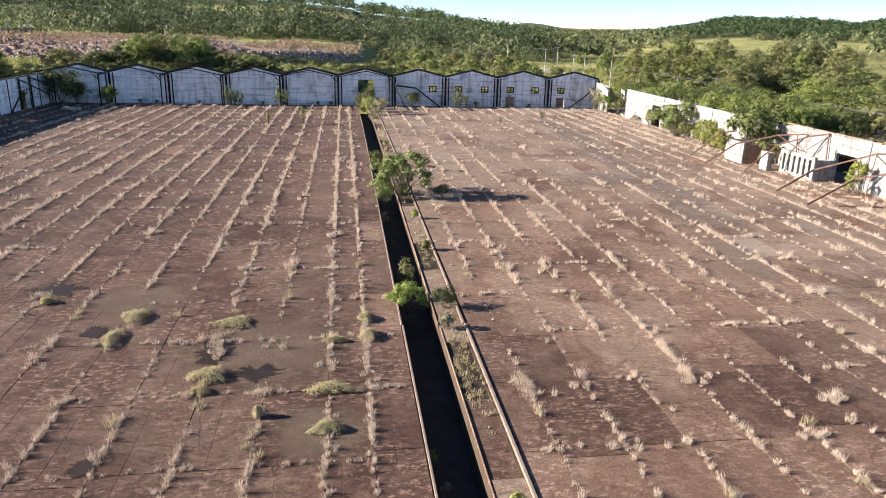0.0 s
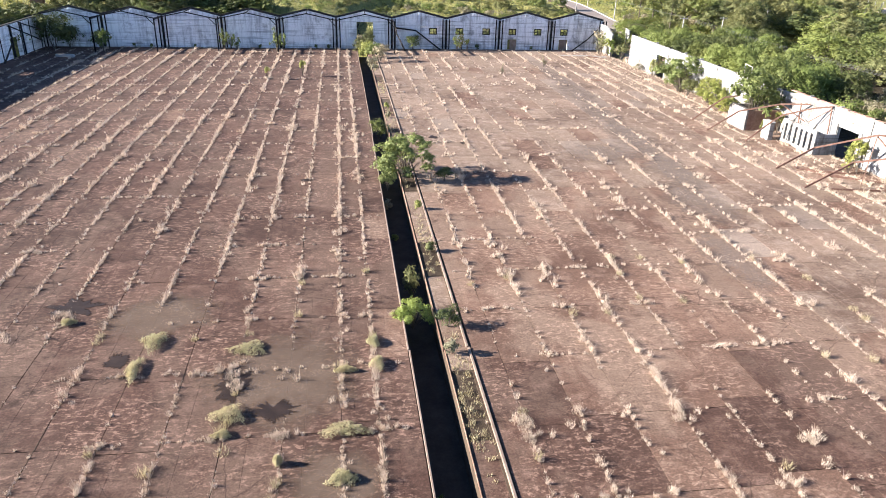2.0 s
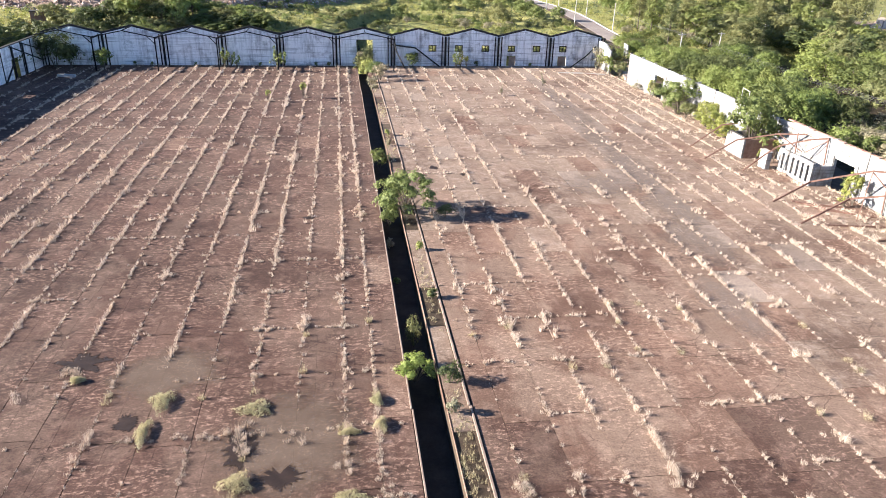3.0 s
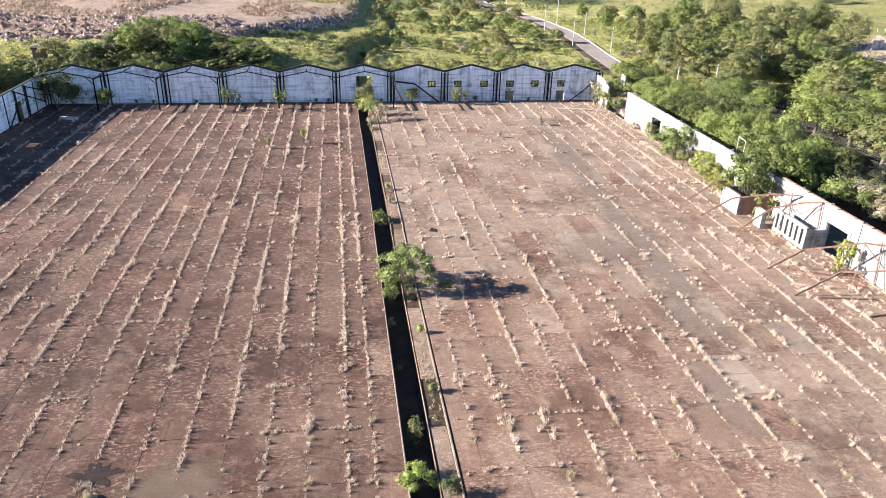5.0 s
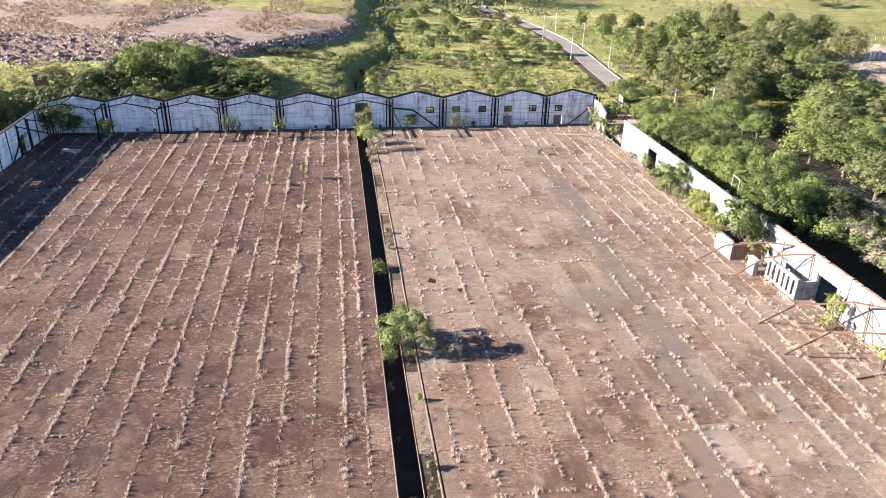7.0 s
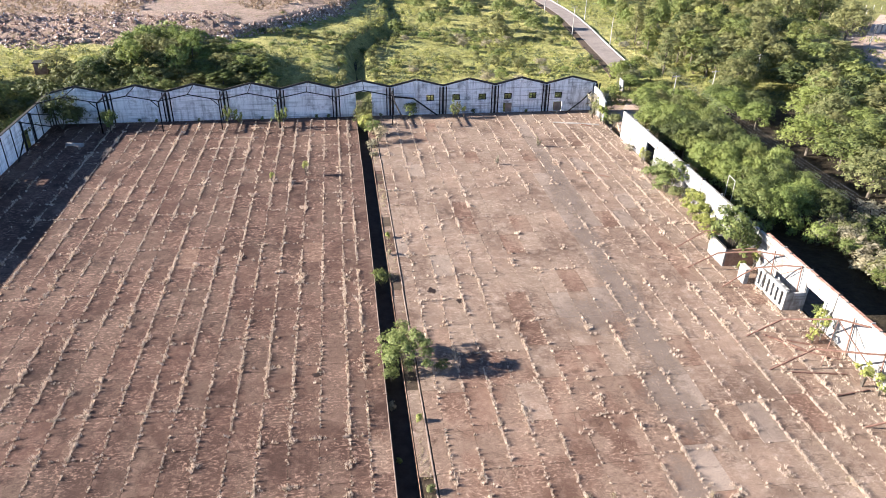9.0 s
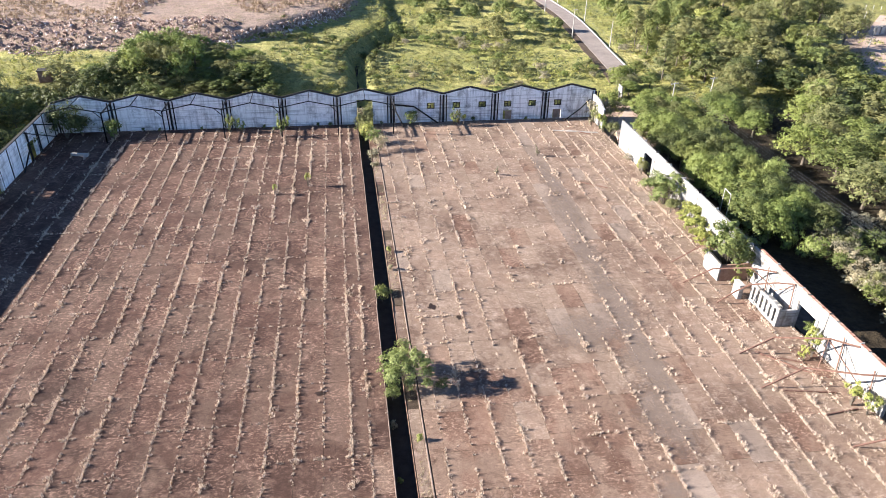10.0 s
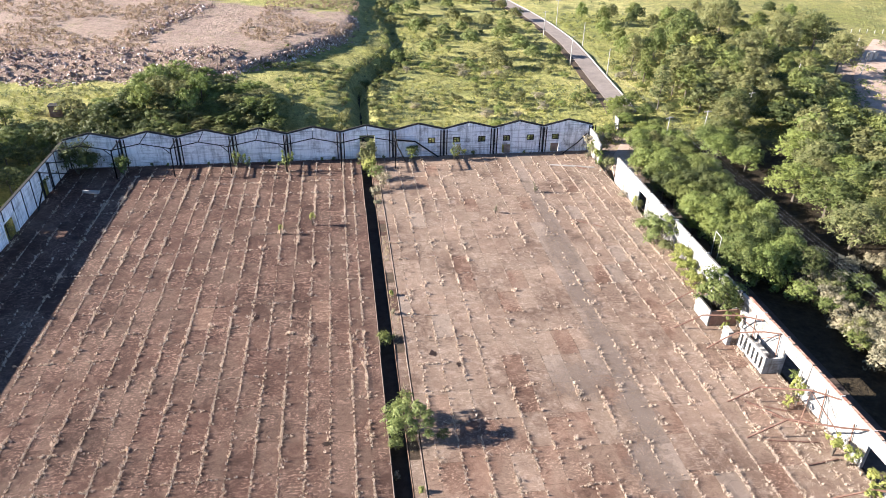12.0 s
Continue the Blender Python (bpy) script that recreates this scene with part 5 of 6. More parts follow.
for i, (x, y) in enumerate(spread(70, 8, 62, 16, 70, 4.0, 12, lambda x, y: off_road(x, y, 6) and math.sin(x * 0.2 + 1) + math.sin(y * 0.23) > -0.2)):
    at("bush", ("olive", "green", "dry", "olive", "light")[i % 5], x, y, 0.7 + 0.1 * (i % 6), 0.5 + 0.07 * (i % 6), i % 3, "scattered over the rough meadow")
for i, (x, y) in enumerate(spread(60, 8, 62, 66, 150, 5.0, 13, lambda x, y: off_road(x, y, 6))):
    at("broad" if i % 2 else "bush", ("olive", "sage", "green", "olive")[i % 4], x, y, 0.7 + 0.08 * (i % 6), 0.62 + 0.06 * (i % 6), i % 2, "in the thicket along the road")
for i, (x, y) in enumerate(spread(22, -6, 17, 12, 88, 2.4, 14, lambda x, y: 3.0 < abs(x - BROOK(y)) < 4.6)):
    at("bush", ("olive", "green", "olive", "dark")[i % 4], x, y, 0.75, 0.6, i % 3, "along the brook")
for i, (x, y) in enumerate([(BROOK(40 + 5 * k) - 3.6, 40 + 5 * k) for k in range(9)] + [(BROOK(7 + 4 * k) + 4.0, 7 + 4 * k) for k in range(6)] + [(-21.1 + 2.16 * k + 0.6 * math.sin(3 * k), 51.1 + 0.05 * k + 0.9 * math.sin(5 * k)) for k in range(12)]):
    at("bush", ("dark", "olive", "green")[i % 3], x, y, 0.7 + 0.1 * (i % 4), 0.5 + 0.08 * (i % 3), i % 3, "on the bank of the brook")
for i, x in enumerate((12.6, 14.6, 18.2, 20.4, 23.4, 25.2, 28.6, 30.4, 33.4, 35.2, 38.6, 40.6)):
    at("bush", ("dark", "olive", "dark")[i % 3], x, 5.6 + 0.5 * (i % 3), 1.0, 1.25, i % 3, "close behind the stained wall")
at("bush", "olive", 2.2, 3.6, 1.15, 1.35, 2, "filling the opening in the wall", True)
at("bush", "dry", 0.9, 6.2, 0.7, 0.7, 1, "filling the opening in the wall", True)
for i, (x, y) in enumerate(spread(20, 59.5, 67, -18, 3.5, 2.3, 16)):
    at("broad", ("light", "green", "olive")[i % 3], x, y, 0.75, 0.52 + 0.04 * (i % 4), i % 2, "beside the lane under the cables")
for i, (x, y) in enumerate(spread(34, -18, 1, 14, 62, 2.6, 17, lambda x, y: x < BROOK(y) - 2.5 and x < np.interp(y, [14, 47, 54, 82], [0, 0, 4, 8]))):
    at("bush", ("olive", "light", "green", "sage")[i % 4], x, y, 0.4 + 0.08 * (i % 6), 0.32 + 0.05 * (i % 5), i % 3, "on the grassy bank by the brook")
for i, (x, y) in enumerate(((64.6, 29.0), (67.4, 31.5), (61.6, 27.5), (62.5, 21.5), (59.8, 16.0), (66.5, 20.5), (62.0, 11.0), (60.2, 19.0), (62.8, 6.8), (65.5, 12.5), (59.4, 22.0))):
    at("broad", ("light", "green", "light", "olive")[i % 4], x, y, 0.8 + 0.05 * (i % 3), 0.5 + 0.05 * (i % 3), i % 2, "at the end of the road")
for i, (x, y) in enumerate(spread(26, 70, 92, 22, 72, 3.6, 18, lambda x, y: off_road(x, y, 5))):
    at("bush", ("olive", "green", "olive", "dry", "light")[i % 5], x, y, 0.8 + 0.14 * (i % 6), 0.7 + 0.1 * (i % 6), i % 3, "on the grass beside the road")
for i, (x, y) in enumerate(((78.3, 4.6), (75.4, 1.2), (73.2, -3.0), (77.6, -3.6), (73.6, 4.4), (81.2, 8.6), (71.4, 0.6), (76.0, -8.2), (84.6, 12.4))):
    at("broad", ("green", "light", "green", "dark")[i % 4], x, y, 0.95 + 0.06 * (i % 3), 0.72 + 0.05 * (i % 4), i % 2, "beyond the lane under the cables")
# bare twiggy shrubs on the bank beyond the lane
for i, (x, y) in enumerate(spread(16, 60, 65.5, -70, -51, 1.7, 15)):
    at("bush", "dry", x, y, 0.9 + 0.1 * (i % 4), 0.9 + 0.08 * (i % 5), i % 3, "standing grey in the shade beyond the lane")

for tone, (vs, fs) in JOIN.items():
    tagged(new("further_wood", from_arrays("further_wood", np.concatenate(vs), np.concatenate(fs), [TONES[tone][0]])), "further trees of the wood with " + TONES[tone][1] + " leaves", "woods", kind="stuff")

# ---- far woods on the hills ----
def far_woods(name, xs, ys, rad, cards, size, mat, label, seed):
    rg = np.random.default_rng(seed)
    n, more = len(xs), int(1.6 * cards)
    d = rg.normal(size=(n, more, 3))
    d /= np.linalg.norm(d, axis=2, keepdims=True)
    d[..., 2] = np.abs(d[..., 2]) * 1.1 - 0.25
    c = np.stack([xs, ys, land(xs, ys) + rad * 0.75], 1)
    wob = 0.7 + 0.45 * rg.random((n, more, 1))
    p = (c[:, None] + d * rad[:, None, None] * wob * np.array([1, 1, 1.15])).reshape(-1, 3)
    nrm = (d + 0.5 * rg.normal(size=d.shape)).reshape(-1, 3)
    v, f = leaf_cards(p, nrm, np.repeat(0.84 * size * rad, more), rg, 0.8)
    return tagged(new(name, from_arrays(name, v, f, [mat])), label, "woods", kind="stuff")


def polar(n, a0, a1, r0, r1, seed, ok=None):
    rg = np.random.default_rng(seed)
    az, r = np.radians(rg.uniform(a0, a1, n)), np.sqrt(rg.uniform(r0 * r0, r1 * r1, n))
    x, y = r * np.sin(az), r * np.cos(az) - 134
    k = np.ones(n, bool) if ok is None else ok(x, y, np.degrees(az), r)
    return x[k], y[k], rg


def in_belts(x, y, az, r):
    return belts(x, y)


x, y, rg = polar(620, -34, 16, 285, 470, 21, lambda x, y, a, r: belts(x, y, -0.7) & ((x < -5) | (x > 75) | (y > 230)) & ~((x < 20) & (y < 160)))
far_woods("far_woods", x, y, rg.uniform(3.2, 8.6, len(x)), 130, 0.17, FAR_DARK, "dark belt of trees beyond the tip", 31)
x, y, rg = polar(1100, -34, 18, 300, 600, 22, lambda x, y, a, r: belts(x + 60, y + 90, -0.6) & (y > 165))
far_woods("far_woods", x, y, rg.uniform(2.4, 4.8, len(x)), 46, 0.32, FAR_OLIVE, "olive woods on the slope", 32)
x, y, rg = polar(1700, -34, 14, 540, 1000, 23, lambda x, y, a, r: belts(x, y, -0.8))
far_woods("far_woods", x, y, rg.uniform(4.5, 9, len(x)), 38, 0.26, FAR_GREEN, "dense dark woods on the western hill", 33)
x, y, rg = polar(1500, 24, 46, 760, 1050, 24)
far_woods("far_woods", x, y, rg.uniform(4, 6.5, len(x)), 26, 0.4, FAR_GREEN, "dense dark woods on the eastern hill", 34)
x, y, rg = polar(420, 8, 46, 290, 760, 25, lambda x, y, a, r: belts(x * 1.6, y * 1.4) & (np.sin(x * 0.06) + np.sin(y * 0.05) > 0.3))
far_woods("far_woods", x, y, rg.uniform(3, 6, len(x)), 55, 0.45, FAR_OLIVE, "hedges and tree groups across the fields", 35)
x, y, rg = polar(900, 9, 24, 330, 1500, 26, in_belts)
far_woods("far_woods", x, y, rg.uniform(3, 5.5, len(x)), 36, 0.5, FAR_OLIVE, "low woods in the valley", 36)


# ---- scrub and rough growth on the meadow ----
rg = np.random.default_rng(55)
n = 8200
sx, sy = rg.uniform(-95, 150, n), 7 + 130 * rg.random(n) ** 1.3
thick = np.sin(sx * 0.17 + 1.2 * np.sin(sy * 0.13)) + np.sin(sy * 0.21 + 0.7 * np.sin(sx * 0.3))
ok = (thick > -0.9 + 1.2 * rg.random(n)) & ~((sx < -20) & (sy > 37)) & ~((sx < 6) & (sy > 60)) & ~((sx < 0) & (sx > -22) & (sy > 20) & (rg.random(n) < 0.6)) & (np.abs(sx - np.interp(sy, [p[1] for p in ROAD], [p[0] for p in ROAD])) > 5.2)
sx, sy = sx[ok], sy[ok]
half = len(sx) // 2
far_woods("meadow_scrub", sx[:half], sy[:half], rg.uniform(0.2, 0.85, half), 16, 0.55, FAR_OLIVE, "low olive scrub all over the rough meadow", 41)
far_woods("meadow_scrub", sx[half:], sy[half:], rg.uniform(0.2, 0.8, len(sx) - half), 16, 0.55, SCRUB_YELLOW, "yellowish rough growth over the meadow", 42)

n = 1500
sx, sy = rg.uniform(92, 270, n), rg.uniform(78, 210, n)
ok = np.sin(sx * 0.09 + np.sin(sy * 0.07)) + np.sin(sy * 0.12) > -0.4 + 0.9 * rg.random(n)
far_woods("meadow_scrub", sx[ok], sy[ok], rg.uniform(0.3, 1.3, ok.sum()), 12, 0.5, FAR_OLIVE, "olive tufts over the further field", 44)

n = 4600
sx, sy = rg.uniform(-130, 4, n), rg.uniform(50, 150, n)
track = np.abs(sx - np.interp(sy, [50, 62, 75, 100, 150], [-34, -34, -42, -36, -30])) < np.interp(sy, [50, 62, 80, 150], [26, 16, 9, 6])
ok = ~track & (sx < np.interp(sy, [40, 47, 54, 82, 110, 200], [-30, -26, -17, 0.5, 5, 12]) - 1) & (np.sin(sx * 0.2) + np.sin(sy * 0.17 + sx * 0.05) > -0.6)
far_woods("tip_weeds", sx[ok], sy[ok], rg.uniform(0.25, 0.9, ok.sum()), 8, 0.75, SCRUB_DRY, "dry weeds on the clay plateau", 43)


# ---- grass ----
def tufts(xs, ys, zs, heights, reach, count, width, rg):
    """Thin leaning blades gathered in tufts."""
    n = len(xs)
    a, u = rg.random((n, count)) * 6.283, np.sqrt(rg.random((n, count)))
    out = 0.85 * u * reach[:, None]
    bx, by = xs[:, None] + out * np.cos(a), ys[:, None] + out * np.sin(a)
    z = np.repeat(zs[:, None], count, 1)
    h = heights[:, None] * (1.2 - 0.5 * u) * (0.35 + 0.85 * rg.random((n, count)))
    t, l = rg.random((n, count)) * 6.283, 0.75 * h * rg.random((n, count))
    tx, ty = bx + l * np.cos(t) + 0.25 * out * np.cos(a), by + l * np.sin(t) + 0.25 * out * np.sin(a)
    w = width * (0.6 + 0.8 * rg.random((n, count))) * 0.5
    s = rg.random((n, count)) * 6.283
    wx, wy = w * np.cos(s), w * np.sin(s)
    foot = np.stack([bx - wx, by - wy, z - 0.03], -1)
    side = np.stack([bx + wx, by + wy, z - 0.03], -1)
    tip = np.stack([tx, ty, z + h], -1)
    v = np.stack([foot, side, tip], 2)
    return v.reshape(-1, 3), np.arange(v.size // 3).reshape(-1, 3)


floor_zs = np.vectorize(floor_z)


def grass(name, xs, ys, hs, count, reach, mat, label, seed, width=0.05, zs=None):
    v, f = tufts(xs, ys, floor_zs(ys) if zs is None else zs, hs, reach, count, width, np.random.default_rng(seed))
    return tagged(new(name, from_arrays(name, v, f, [mat])), label, "grass", kind="stuff")


rg = np.random.default_rng(77)
found, fringe = [], []


def sow(x, y, h, r):
    found.append(np.stack([np.broadcast_to(a, np.shape(y)) for a in (x, y, h, r)], -1).reshape(-1, 4))


for x in LEFT_ROWS[1:] + RIGHT_ROWS[1:]:
    ys = np.arange(FLOOR_Y0 + 12, FLOOR_Y1 - 1.5, 0.26)
    ys = ys + rg.uniform(-0.1, 0.1, len(ys))
    ph = rg.random(4) * 6.28
    wave = np.sin(ys * 0.31 + ph[0]) + np.sin(ys * 0.83 + ph[1]) + 0.8 * np.sin(ys * 0.11 + ph[2])
    lush = 0.55 + 0.5 * rg.random()
    if x > 0:
        bare = np.exp(-(((x - 22) / 9) ** 2 + ((ys + 42) / 26) ** 2))
        p = lush * (0.6 + 0.22 * wave) - 0.7 * bare + 0.3 * smooth(33, 40, x)
    else:
        p = lush * (0.88 + 0.22 * wave) - 0.5 * smooth(-92, -98, ys) * smooth(-111, -106, ys) * (1 if x < -4 else 0.3)
    if x < -46:
        p = 0.4 * p
    low_y = np.repeat(ys, 2) + rg.uniform(-0.13, 0.13, 2 * len(ys))
    low_y = low_y[(np.repeat(p, 2) + 0.1 > rg.random(2 * len(ys))) & (np.repeat(wave, 2) > -0.9)]
    fringe.append(np.stack([x + rg.normal(0, 0.03, len(low_y)), low_y], -1))
    pick = rg.random(len(ys)) < np.clip(p, 0.06, 0.97)
    ys, wv = ys[pick], np.clip(wave[pick], -1, 2.2)
    n = len(ys)
    stray = np.where(rg.random(n) < 0.2, rg.normal(0, 0.22, n), rg.normal(0, 0.03, n))
    sow(x + stray, ys, (0.16 + 0.34 * rg.random(n) ** 1.3) * (0.85 + 0.18 * wv), 0.07 + 0.1 * rg.random(n) + 0.04 * np.clip(wv, 0, 2))
    # side arms where a cross joint meets the line
    for y in CROSS:
        if rg.random() < (0.42 if x < 0 else 0.3) and y > -126 and not (x > 8 and y > -72 and rg.random() < 0.55) and x > -46:
            n = rg.integers(3, 11)
            far = rg.uniform(0.5, 1.3)
            sow(x + rg.normal(0, far * 0.6, n), y + rg.normal(0, 0.1, n), rg.uniform(0.12, 0.36, n), rg.uniform(0.1, 0.26, n))
    # thick tussocks here and there
    for y in rg.uniform(-122, -1, rg.integers(5, 13)):
        if (10 < x < 33 and y > -70 and rg.random() < 0.6) or x < -46 or (-20 < x < -4 and y < -94 and rg.random() < 0.6):
            continue
        n = rg.integers(3, 10)
        sow(x + rg.normal(0.0, 0.3, n), y + rg.normal(0, 0.45, n), rg.uniform(0.22, 0.52, n), rg.uniform(0.12, 0.3, n))
# lone tufts in the cross joints
for y in CROSS:
    xs = np.arange(FLOOR_X0 + 8, FLOOR_X1 - 0.5, 0.32)
    ph = rg.random(2) * 6.28
    ok = (rg.random(len(xs)) < np.where(xs < 0, 0.22, 0.12) + 0.3 * (np.sin(xs * 0.4 + ph[0]) + np.sin(xs * 0.13 + ph[1]) > 1.0)) & ((xs < -0.3) | (xs > 3.4))
    n = ok.sum()
    sow(xs[ok] + rg.normal(0, 0.3, n), y + rg.normal(0, 0.06, n), rg.uniform(0.06, 0.2, n), rg.uniform(0.06, 0.16, n))
X, Y, Hh, Sp = np.concatenate(found).T
for lo, hi, count, width, words in ((-140, -97, 62, 0.0135, "feathery dry grass growing in lines from the slab joints"), (-97, -76, 32, 0.03, "wispy dry grass growing in lines across the slab floor"), (-76, -52, 24, 0.042, "pale dry grass growing in lines from the slab joints"), (-52, 10, 15, 0.066, "thin lines of pale dry grass near the stained wall")):
    k = (Y >= lo) & (Y < hi)
    grass("dry_grass", X[k], Y[k], Hh[k], count, Sp[k], STRAW, words, 1, width)
X, Y = np.concatenate(fringe).T
for near, count, width in ((True, 12, 0.015), (False, 3, 0.05)):
    k = (Y < -97) == near
    grass("short_grass", X[k], Y[k], rg.uniform(0.06, 0.18, k.sum()), count, rg.uniform(0.06, 0.12, k.sum()), STRAW, "short dry grass fringing the slab joints", 8, width)
n = 60
tx, ty = np.concatenate([rg.choice(LEFT_ROWS[1:9], 26), rg.choice(RIGHT_ROWS[1:16], 34)]) + rg.normal(0, 0.2, n), rg.uniform(-120, -92, n)
grass("green_tussock", tx, ty, rg.uniform(0.25, 0.5, n), 70, rg.uniform(0.16, 0.4, n), STRAW_GREEN, "half green weed tussocks on the slab floor", 3, 0.02)
# the strip beside the trench
n = 1500
tx, ty = rg.uniform(2.0, 2.95, n), rg.uniform(-125, 0, n)
ok = rg.random(n) < 0.3 + 0.4 * np.sin(ty * 0.35 + 1)
grass("strip_grass", tx[ok], ty[ok], rg.uniform(0.1, 0.34, ok.sum()), 14, np.full(ok.sum(), 0.16), STRAW_GREEN, "dry and greenish weeds on the strip beside the trench", 5, 0.02, floor_zs(ty[ok]) - 0.06)
# weeds at the foot of the east wall
n = 1900
tx, ty = 46.4 - 7.5 * rg.random(n) ** 1.6, rg.uniform(-125, -1, n)
ok = (rg.random(n) < 0.6) & ~((tx > 42.3) & (ty < -55) & (ty > -70))
grass("wall_foot_grass", tx[ok], ty[ok], rg.uniform(0.12, 0.4, ok.sum()), 24, rg.uniform(0.15, 0.45, ok.sum()), STRAW, "dry weeds along the foot of the white wall", 6, 0.019)
# rough grass on the meadow behind the wall
n = 22000
tx, ty = rg.uniform(-90, 175, n), 6 + 124 * rg.random(n) ** 1.4
ok = ((ty < 37) | (tx > np.interp(ty, [40, 54, 82, 110, 200], [-24, -14, 3, 8, 15]))) & (np.abs(tx - np.interp(ty, [p[1] for p in ROAD], [p[0] for p in ROAD])) > 4.8) & ((tx < 116 + 0.57 * (ty - 25)) | (ty > 90)) & (np.sin(tx * 0.35 + np.sin(ty * 0.5)) + np.sin(ty * 0.42) > -0.7)
tx, ty = tx[ok], ty[ok]
lz = land(tx, ty)
grass("meadow_grass", tx, ty, rg.uniform(0.3, 0.8, len(tx)), 8, np.full(len(tx), 0.5), leafy("meadow_blade", (0.16, 0.165, 0.05), (0.4, 0.37, 0.15)), "tall rough grass on the meadow", 7, 0.12, lz)

# ---- damp stains ----
STAIN = simple("damp_stain", (0.016, 0.01, 0.008), (0.042, 0.026, 0.02), 1.6, 0.6)
t_ = STAIN.node_tree
at_ = t_.nodes.new("ShaderNodeAttribute")
at_.attribute_name = "wet"
wet = mix(t_, 0.5, at_.outputs["Fac"], noise_of(t_, 1.7, 6, 0.7))
cut_ = ramp(t_, wet, [(0.34, (0, 0, 0)), (0.42, (0.95, 0.95, 0.95))])
t_.links.new(cut_, t_.nodes["Principled BSDF"].inputs["Alpha"])
SILT = simple("dried_silt", (0.125, 0.086, 0.062), (0.175, 0.126, 0.094), 0.7, 0.8)
t_ = SILT.node_tree
at_ = t_.nodes.new("ShaderNodeAttribute")
at_.attribute_name = "wet"
t_.links.new(ramp(t_, mix(t_, 0.55, at_.outputs["Fac"], noise_of(t_, 0.6, 6, 0.65)), [(0.3, (0, 0, 0)), (0.52, (0.7, 0.7, 0.7))]), t_.nodes["Principled BSDF"].inputs["Alpha"])
for x, y, a, b, silty in ((-6.2, -104.0, 4.6, 5.2, 1), (-13.5, -97.5, 4.0, 3.2, 1), (-3.8, -111.5, 2.6, 2.6, 1), (-8.6, -104.3, 1.2, 2.3, 0), (-6.6, -106.7, 1.7, 1.2, 0), (-18.4, -96.2, 2.3, 1.5, 0), (-14.5, -101.9, 1.1, 1.2, 0), (-11.4, -113.0, 0.9, 0.8, 0), (-6.3, -74.6, 0.8, 0.6, 0), (6.4, -61.0, 0.9, 0.9, 0), (9.2, -63.5, 0.6, 0.8, 0)):
    bm = bmesh.new()
    ring, mid_v = [], bm.verts.new((x, y, floor_z(y) + (0.012 if silty else 0.018)))
    for i in range(110):
        w = i / 110 * 6.283
        k = 0.95 if silty else 0.75 + 0.5 * noise.noise(Vector((math.cos(w) * 1.6 + x, math.sin(w) * 1.6 + y, 0))) + 0.3 * noise.noise(Vector((math.cos(w) * 6 + x, math.sin(w) * 6 + y, 3))) + 0.16 * noise.noise(Vector((math.cos(w) * 17 + x, math.sin(w) * 17 + y, 5)))
        ring.append(bm.verts.new((x + a * k * math.cos(w), y + b * k * math.sin(w), floor_z(y + b * k * math.sin(w)) + (0.012 if silty else 0.018))))
    for i in range(110):
        bm.faces.new((mid_v, ring[i], ring[(i + 1) % 110]))
    ob = part("silt_film" if silty else "damp_stain", bm, SILT if silty else STAIN, floor, "smooth dried silt over the concrete" if silty else "dark damp stain on the concrete")
    ob.data.attributes.new("wet", "FLOAT", "POINT").data.foreach_set("value", [1.0] + [0.0] * 110)
DUST = simple("grey_dust", (0.2, 0.15, 0.12), (0.27, 0.208, 0.17), 0.5, 0.85)
t_ = DUST.node_tree
at_ = t_.nodes.new("ShaderNodeAttribute")
at_.attribute_name = "wet"
t_.links.new(ramp(t_, mix(t_, 0.6, at_.outputs["Fac"], noise_of(t_, 0.45, 6, 0.65)), [(0.36, (0, 0, 0)), (0.6, (0.6, 0.6, 0.6))]), t_.nodes["Principled BSDF"].inputs["Alpha"])
for i, (y, a, b) in enumerate(((-82, 3.2, 7), (-73, 2.6, 8), (-62, 3.0, 9), (-50, 2.2, 9), (-38, 2.4, 9), (-26, 2.0, 9), (-93, 2.6, 6), (-68, 5.0, 4.5))):
    x, lift = 27.2 + 0.055 * (y + 77) - (5 if i == 7 else 1 if i == 0 else 3 if i == 6 else 0), 0.009 + 0.003 * i
    bm = bmesh.new()
    rings = [[bm.verts.new((x + a * k * math.cos(w), y + b * k * math.sin(w), floor_z(y + b * k * math.sin(w)) + lift)) for w in (j / 48 * 6.2832 for j in range(48))] for k in (0.02, 0.35, 0.7, 1.0)]
    for inner, outer in zip(rings, rings[1:]):
        for j in range(48):
            bm.faces.new((inner[j], outer[j], outer[(j + 1) % 48], inner[(j + 1) % 48]))
    bm.faces.new(rings[0])
    ob = part("dust_film", bm, DUST, floor, "grey dust along a worn path over the concrete")
    ob.data.attributes.new("wet", "FLOAT", "POINT").data.foreach_set("value", [v for v in (1.0, 0.75, 0.38, 0.0) for _ in range(48)])

# ---- soil and moss caught along the joints ----
vs, fs = [], []
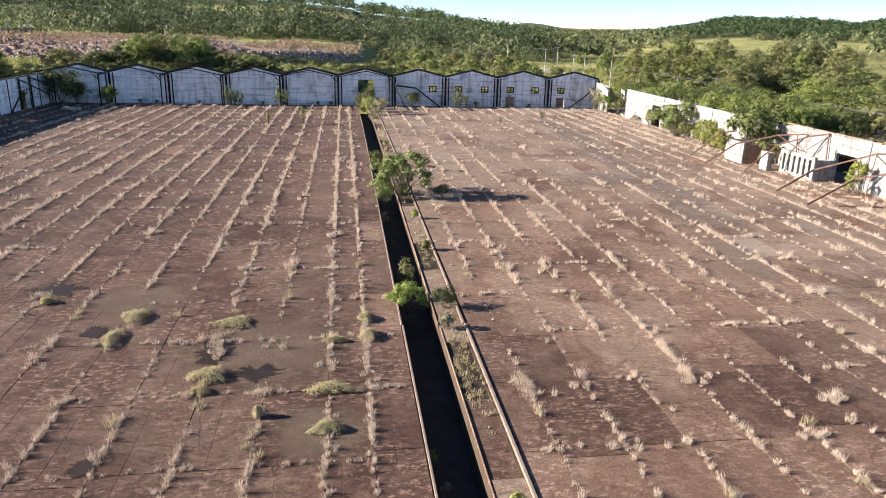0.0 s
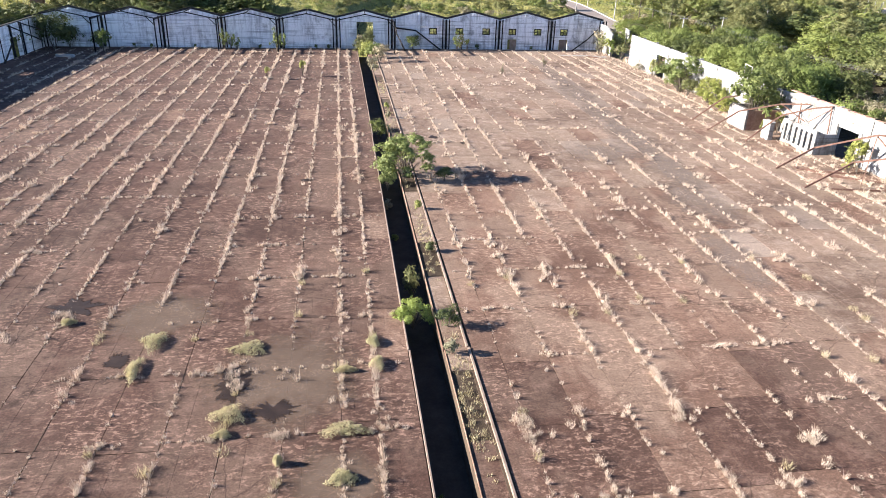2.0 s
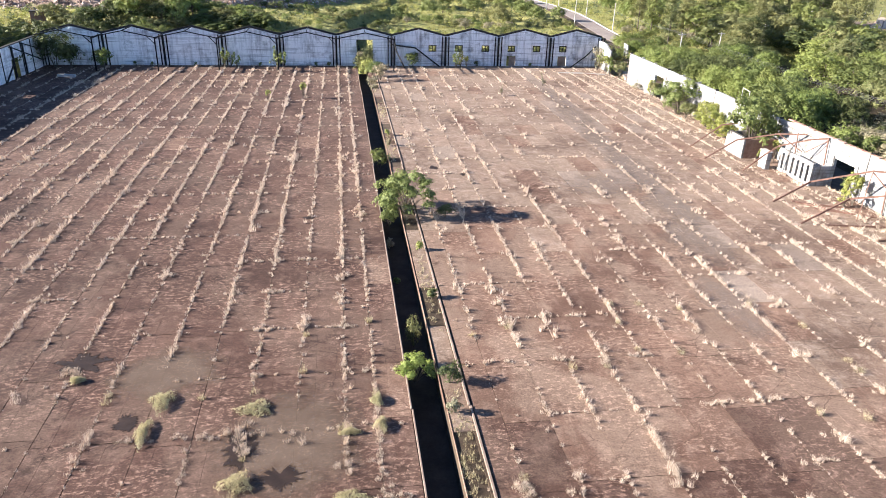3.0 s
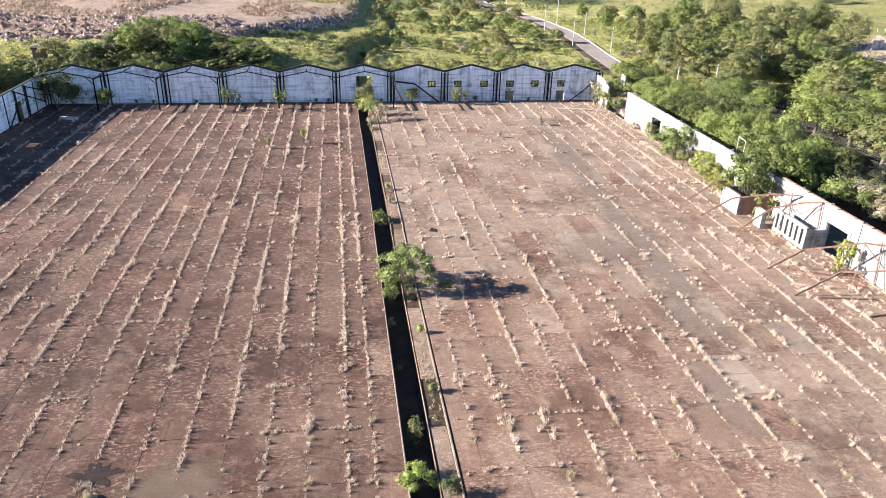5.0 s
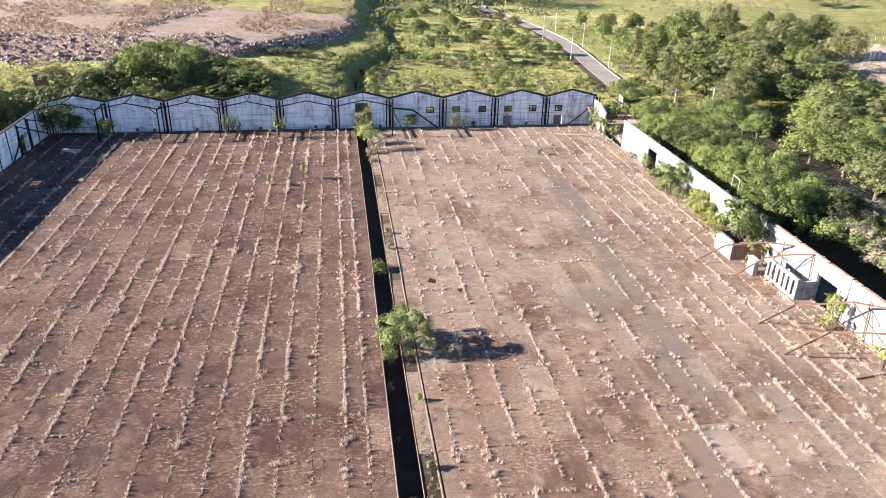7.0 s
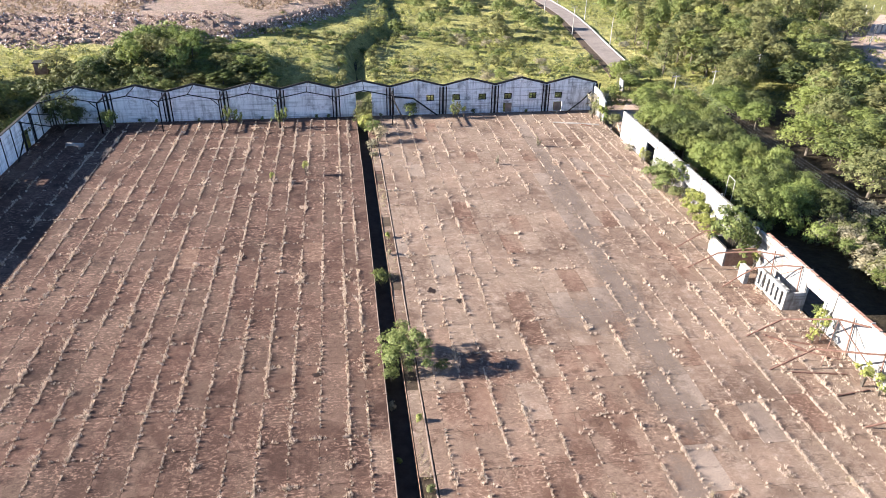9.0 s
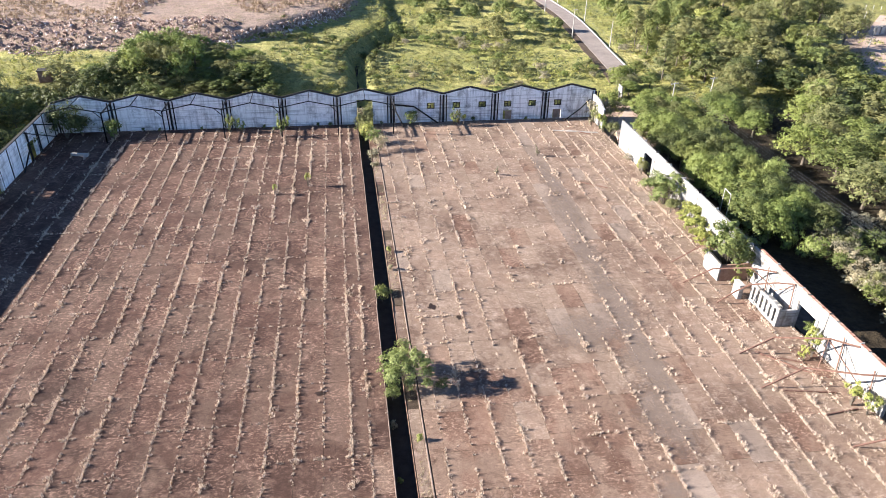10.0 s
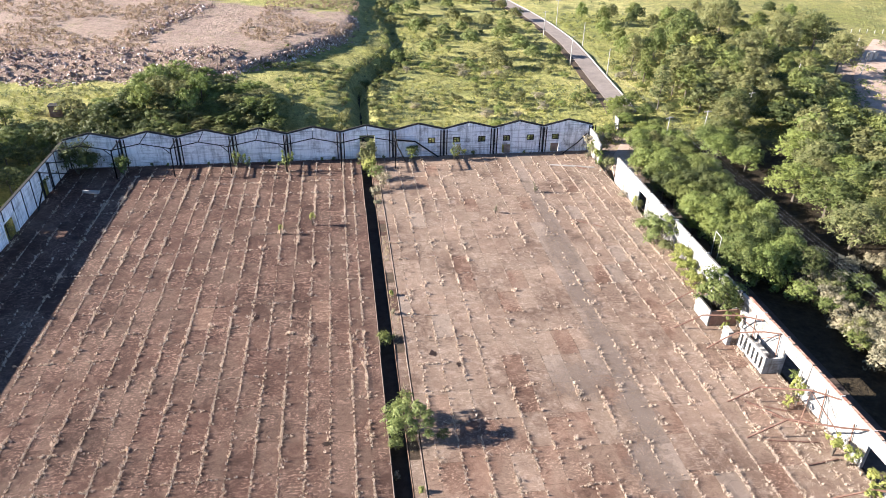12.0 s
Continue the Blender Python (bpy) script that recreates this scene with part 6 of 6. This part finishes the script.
for x in LEFT_ROWS[1:] + RIGHT_ROWS[1:]:
    y = FLOOR_Y0 + 3
    while y < FLOOR_Y1 - 2:
        length = rg.uniform(0.5, 3.2)
        if rg.random() < (0.6 if x < 0 else 0.1):
            k = max(3, int(length / 0.3))
            wob = rg.uniform(0.01, 0.045, (k, 2)) * np.sin(np.linspace(0.15, 2.99, k))[:, None]
            q = np.linspace(y, min(y + length, FLOOR_Y1 - 1), k)
            at0 = len(vs)
            for j in range(k):
                z = floor_z(q[j])
                vs += [(x - wob[j, 0], q[j], z + 0.002), (x, q[j], z + 0.012), (x + wob[j, 1], q[j], z + 0.002)]
                if j:
                    a = at0 + 3 * j
                    fs += [(a - 3, a - 2, a + 1, a), (a - 2, a - 1, a + 2, a + 1)]
        y += length + rg.uniform(0.0, 1.2)
ob = new("joint_soil", from_arrays("joint_soil", np.array(vs), np.array(fs), [simple("mossy_soil", (0.035, 0.023, 0.017), (0.1, 0.067, 0.047), 3.0, 0.95)]))
ob.parent = floor
tagged(ob, "dark mossy soil caught along the slab joints", kind="stuff")

# ---- floor slabs ----
GAP = 0.013


def slab_arrays(w, length, groove):
    s = w * groove
    prof = [(GAP, -0.09), (GAP, -0.01), (GAP + 0.009, 0), (s - 0.012, 0), (s, -0.01), (s + 0.012, 0), (w - GAP - 0.009, 0), (w - GAP, -0.01), (w - GAP, -0.09)]
    v = [(x, y, z) for y in (0.016, length - 0.016) for x, z in prof]
    f = [(i, i + 1, i + 10, i + 9) for i in range(8)]
    return np.array(v), np.array(f)


rows = []
for side in (LEFT_ROWS[::-1], RIGHT_ROWS):
    edges = ([FLOOR_X0] if side is not RIGHT_ROWS and side[0] > FLOOR_X0 + 0.3 else []) + list(side)
    edges = [e for e in edges if FLOOR_X0 <= e <= FLOOR_X1]
    if side is RIGHT_ROWS and edges[-1] < FLOOR_X1 - 0.3:
        edges.append(FLOOR_X1)
    rows += list(zip(edges, edges[1:]))
rnd = random.Random(4)
KINDS = (SLAB, SLAB_EAST, SCREED, SLAB_DARK, SLAB_MID, SLAB_PALE)
SHARED, JOINED = {}, {}
count = 0
for ci, (x0, x1) in enumerate(rows):
    w = round(x1 - x0, 2)
    shift = rnd.choice((0, 0, 0.6, -0.5))
    for ri, y1 in enumerate(CROSS):
        y0 = max(y1 - 5.05, FLOOR_Y0)
        y1, y0 = (y1 + shift if ri else FLOOR_Y1), y0 + shift
        if y1 - y0 < 0.5:
            continue
        length = round(y1 - y0, 2)
        groove = 0.36 if (ci + ri // 9) % 3 else 0.42
        drop = rnd.uniform(-0.005, 0.003)
        xm, ym = (x0 + x1) / 2, (y0 + y1) / 2
        path = abs(xm - 27.2 - 0.055 * (ym + 77)) < 1.6 and ym > -79
        pale = abs(xm - 24.6) < 1.3 and abs(ym + 65.5) < 2.6
        mi = 2 if path or pale else 1 if xm > 2 else 0
        if xm > 2 and mi == 1 and 0.5 * rnd.random() + 0.25 < smooth(-58, -92, ym) * smooth(34, 18, xm):
            mi = 4
        if xm > 2 and ym < -95 and mi in (1, 4) and 0.35 * rnd.random() + 0.3 * (math.sin(xm * 0.3 + 1) + math.sin(ym * 0.23 + 0.11 * xm)) > 0.58 - 0.4 * smooth(-98, -112, ym):
            mi = 0
        if xm < 0 and ym < -94 and rnd.random() < (0.6 if xm < -9 else 0.1) * min(1, (-94 - ym) / 8):
            mi = 3
        # Dark slabs grow commoner westward, partly painting in the west wall's shade.
        if mi == 0 and rnd.random() < 0.5 + 0.3 * smooth(-20, -40, xm) and xm < -9:
            mi = 3
        if mi == 0 and -24 < xm and -92 < ym < -24 and rnd.random() < 0.05:
            mi = 4
        if mi == 1 and rnd.random() < 0.1:
            mi = rnd.choice((4, 4, 5))
        if mi == 0 and xm > -13 and -104 < ym < -96 and rnd.random() < 0.25:
            mi = 4
        if mi == 0 and xm < 0 and ym < -107 and rnd.random() < 0.6:
            mi = 3
        mat = KINDS[mi]
        z0, z1 = floor_z(y0), floor_z(y1)
        if -13.8 < xm < 17.5 and -119 < ym < -1 and count < 300 and -118 < ym < -8:
            key = (w, length, groove, mi)
            if key not in SHARED:
                v, f = slab_arrays(w, length, groove)
                SHARED[key] = from_arrays("slab", v, f, [mat], flat=True)
            ob = new("slab", SHARED[key])
            ob.parent = floor
            ob.matrix_basis = Matrix.Translation((x0, y0, z0 + drop)) @ Matrix.Rotation(math.atan2(z1 - z0, y1 - y0), 4, "X")
            count += 1
        else:
            v, f = slab_arrays(w, length, groove)
            v = v + np.array([x0, y0, 0.0])
            v[:, 2] += drop + z0 + (z1 - z0) * (v[:, 1] - y0) / (y1 - y0)
            vs, fs = JOINED.setdefault(mi, ([], []))
            fs.append(f + 18 * len(vs))
            vs.append(v)
for mi, (vs, fs) in JOINED.items():
    ob = new("slabs", from_arrays("slabs", np.concatenate(vs), np.concatenate(fs), [KINDS[mi]], flat=True))
    ob.parent = floor
    tagged(ob, "further concrete slabs of the same floor", kind="stuff")
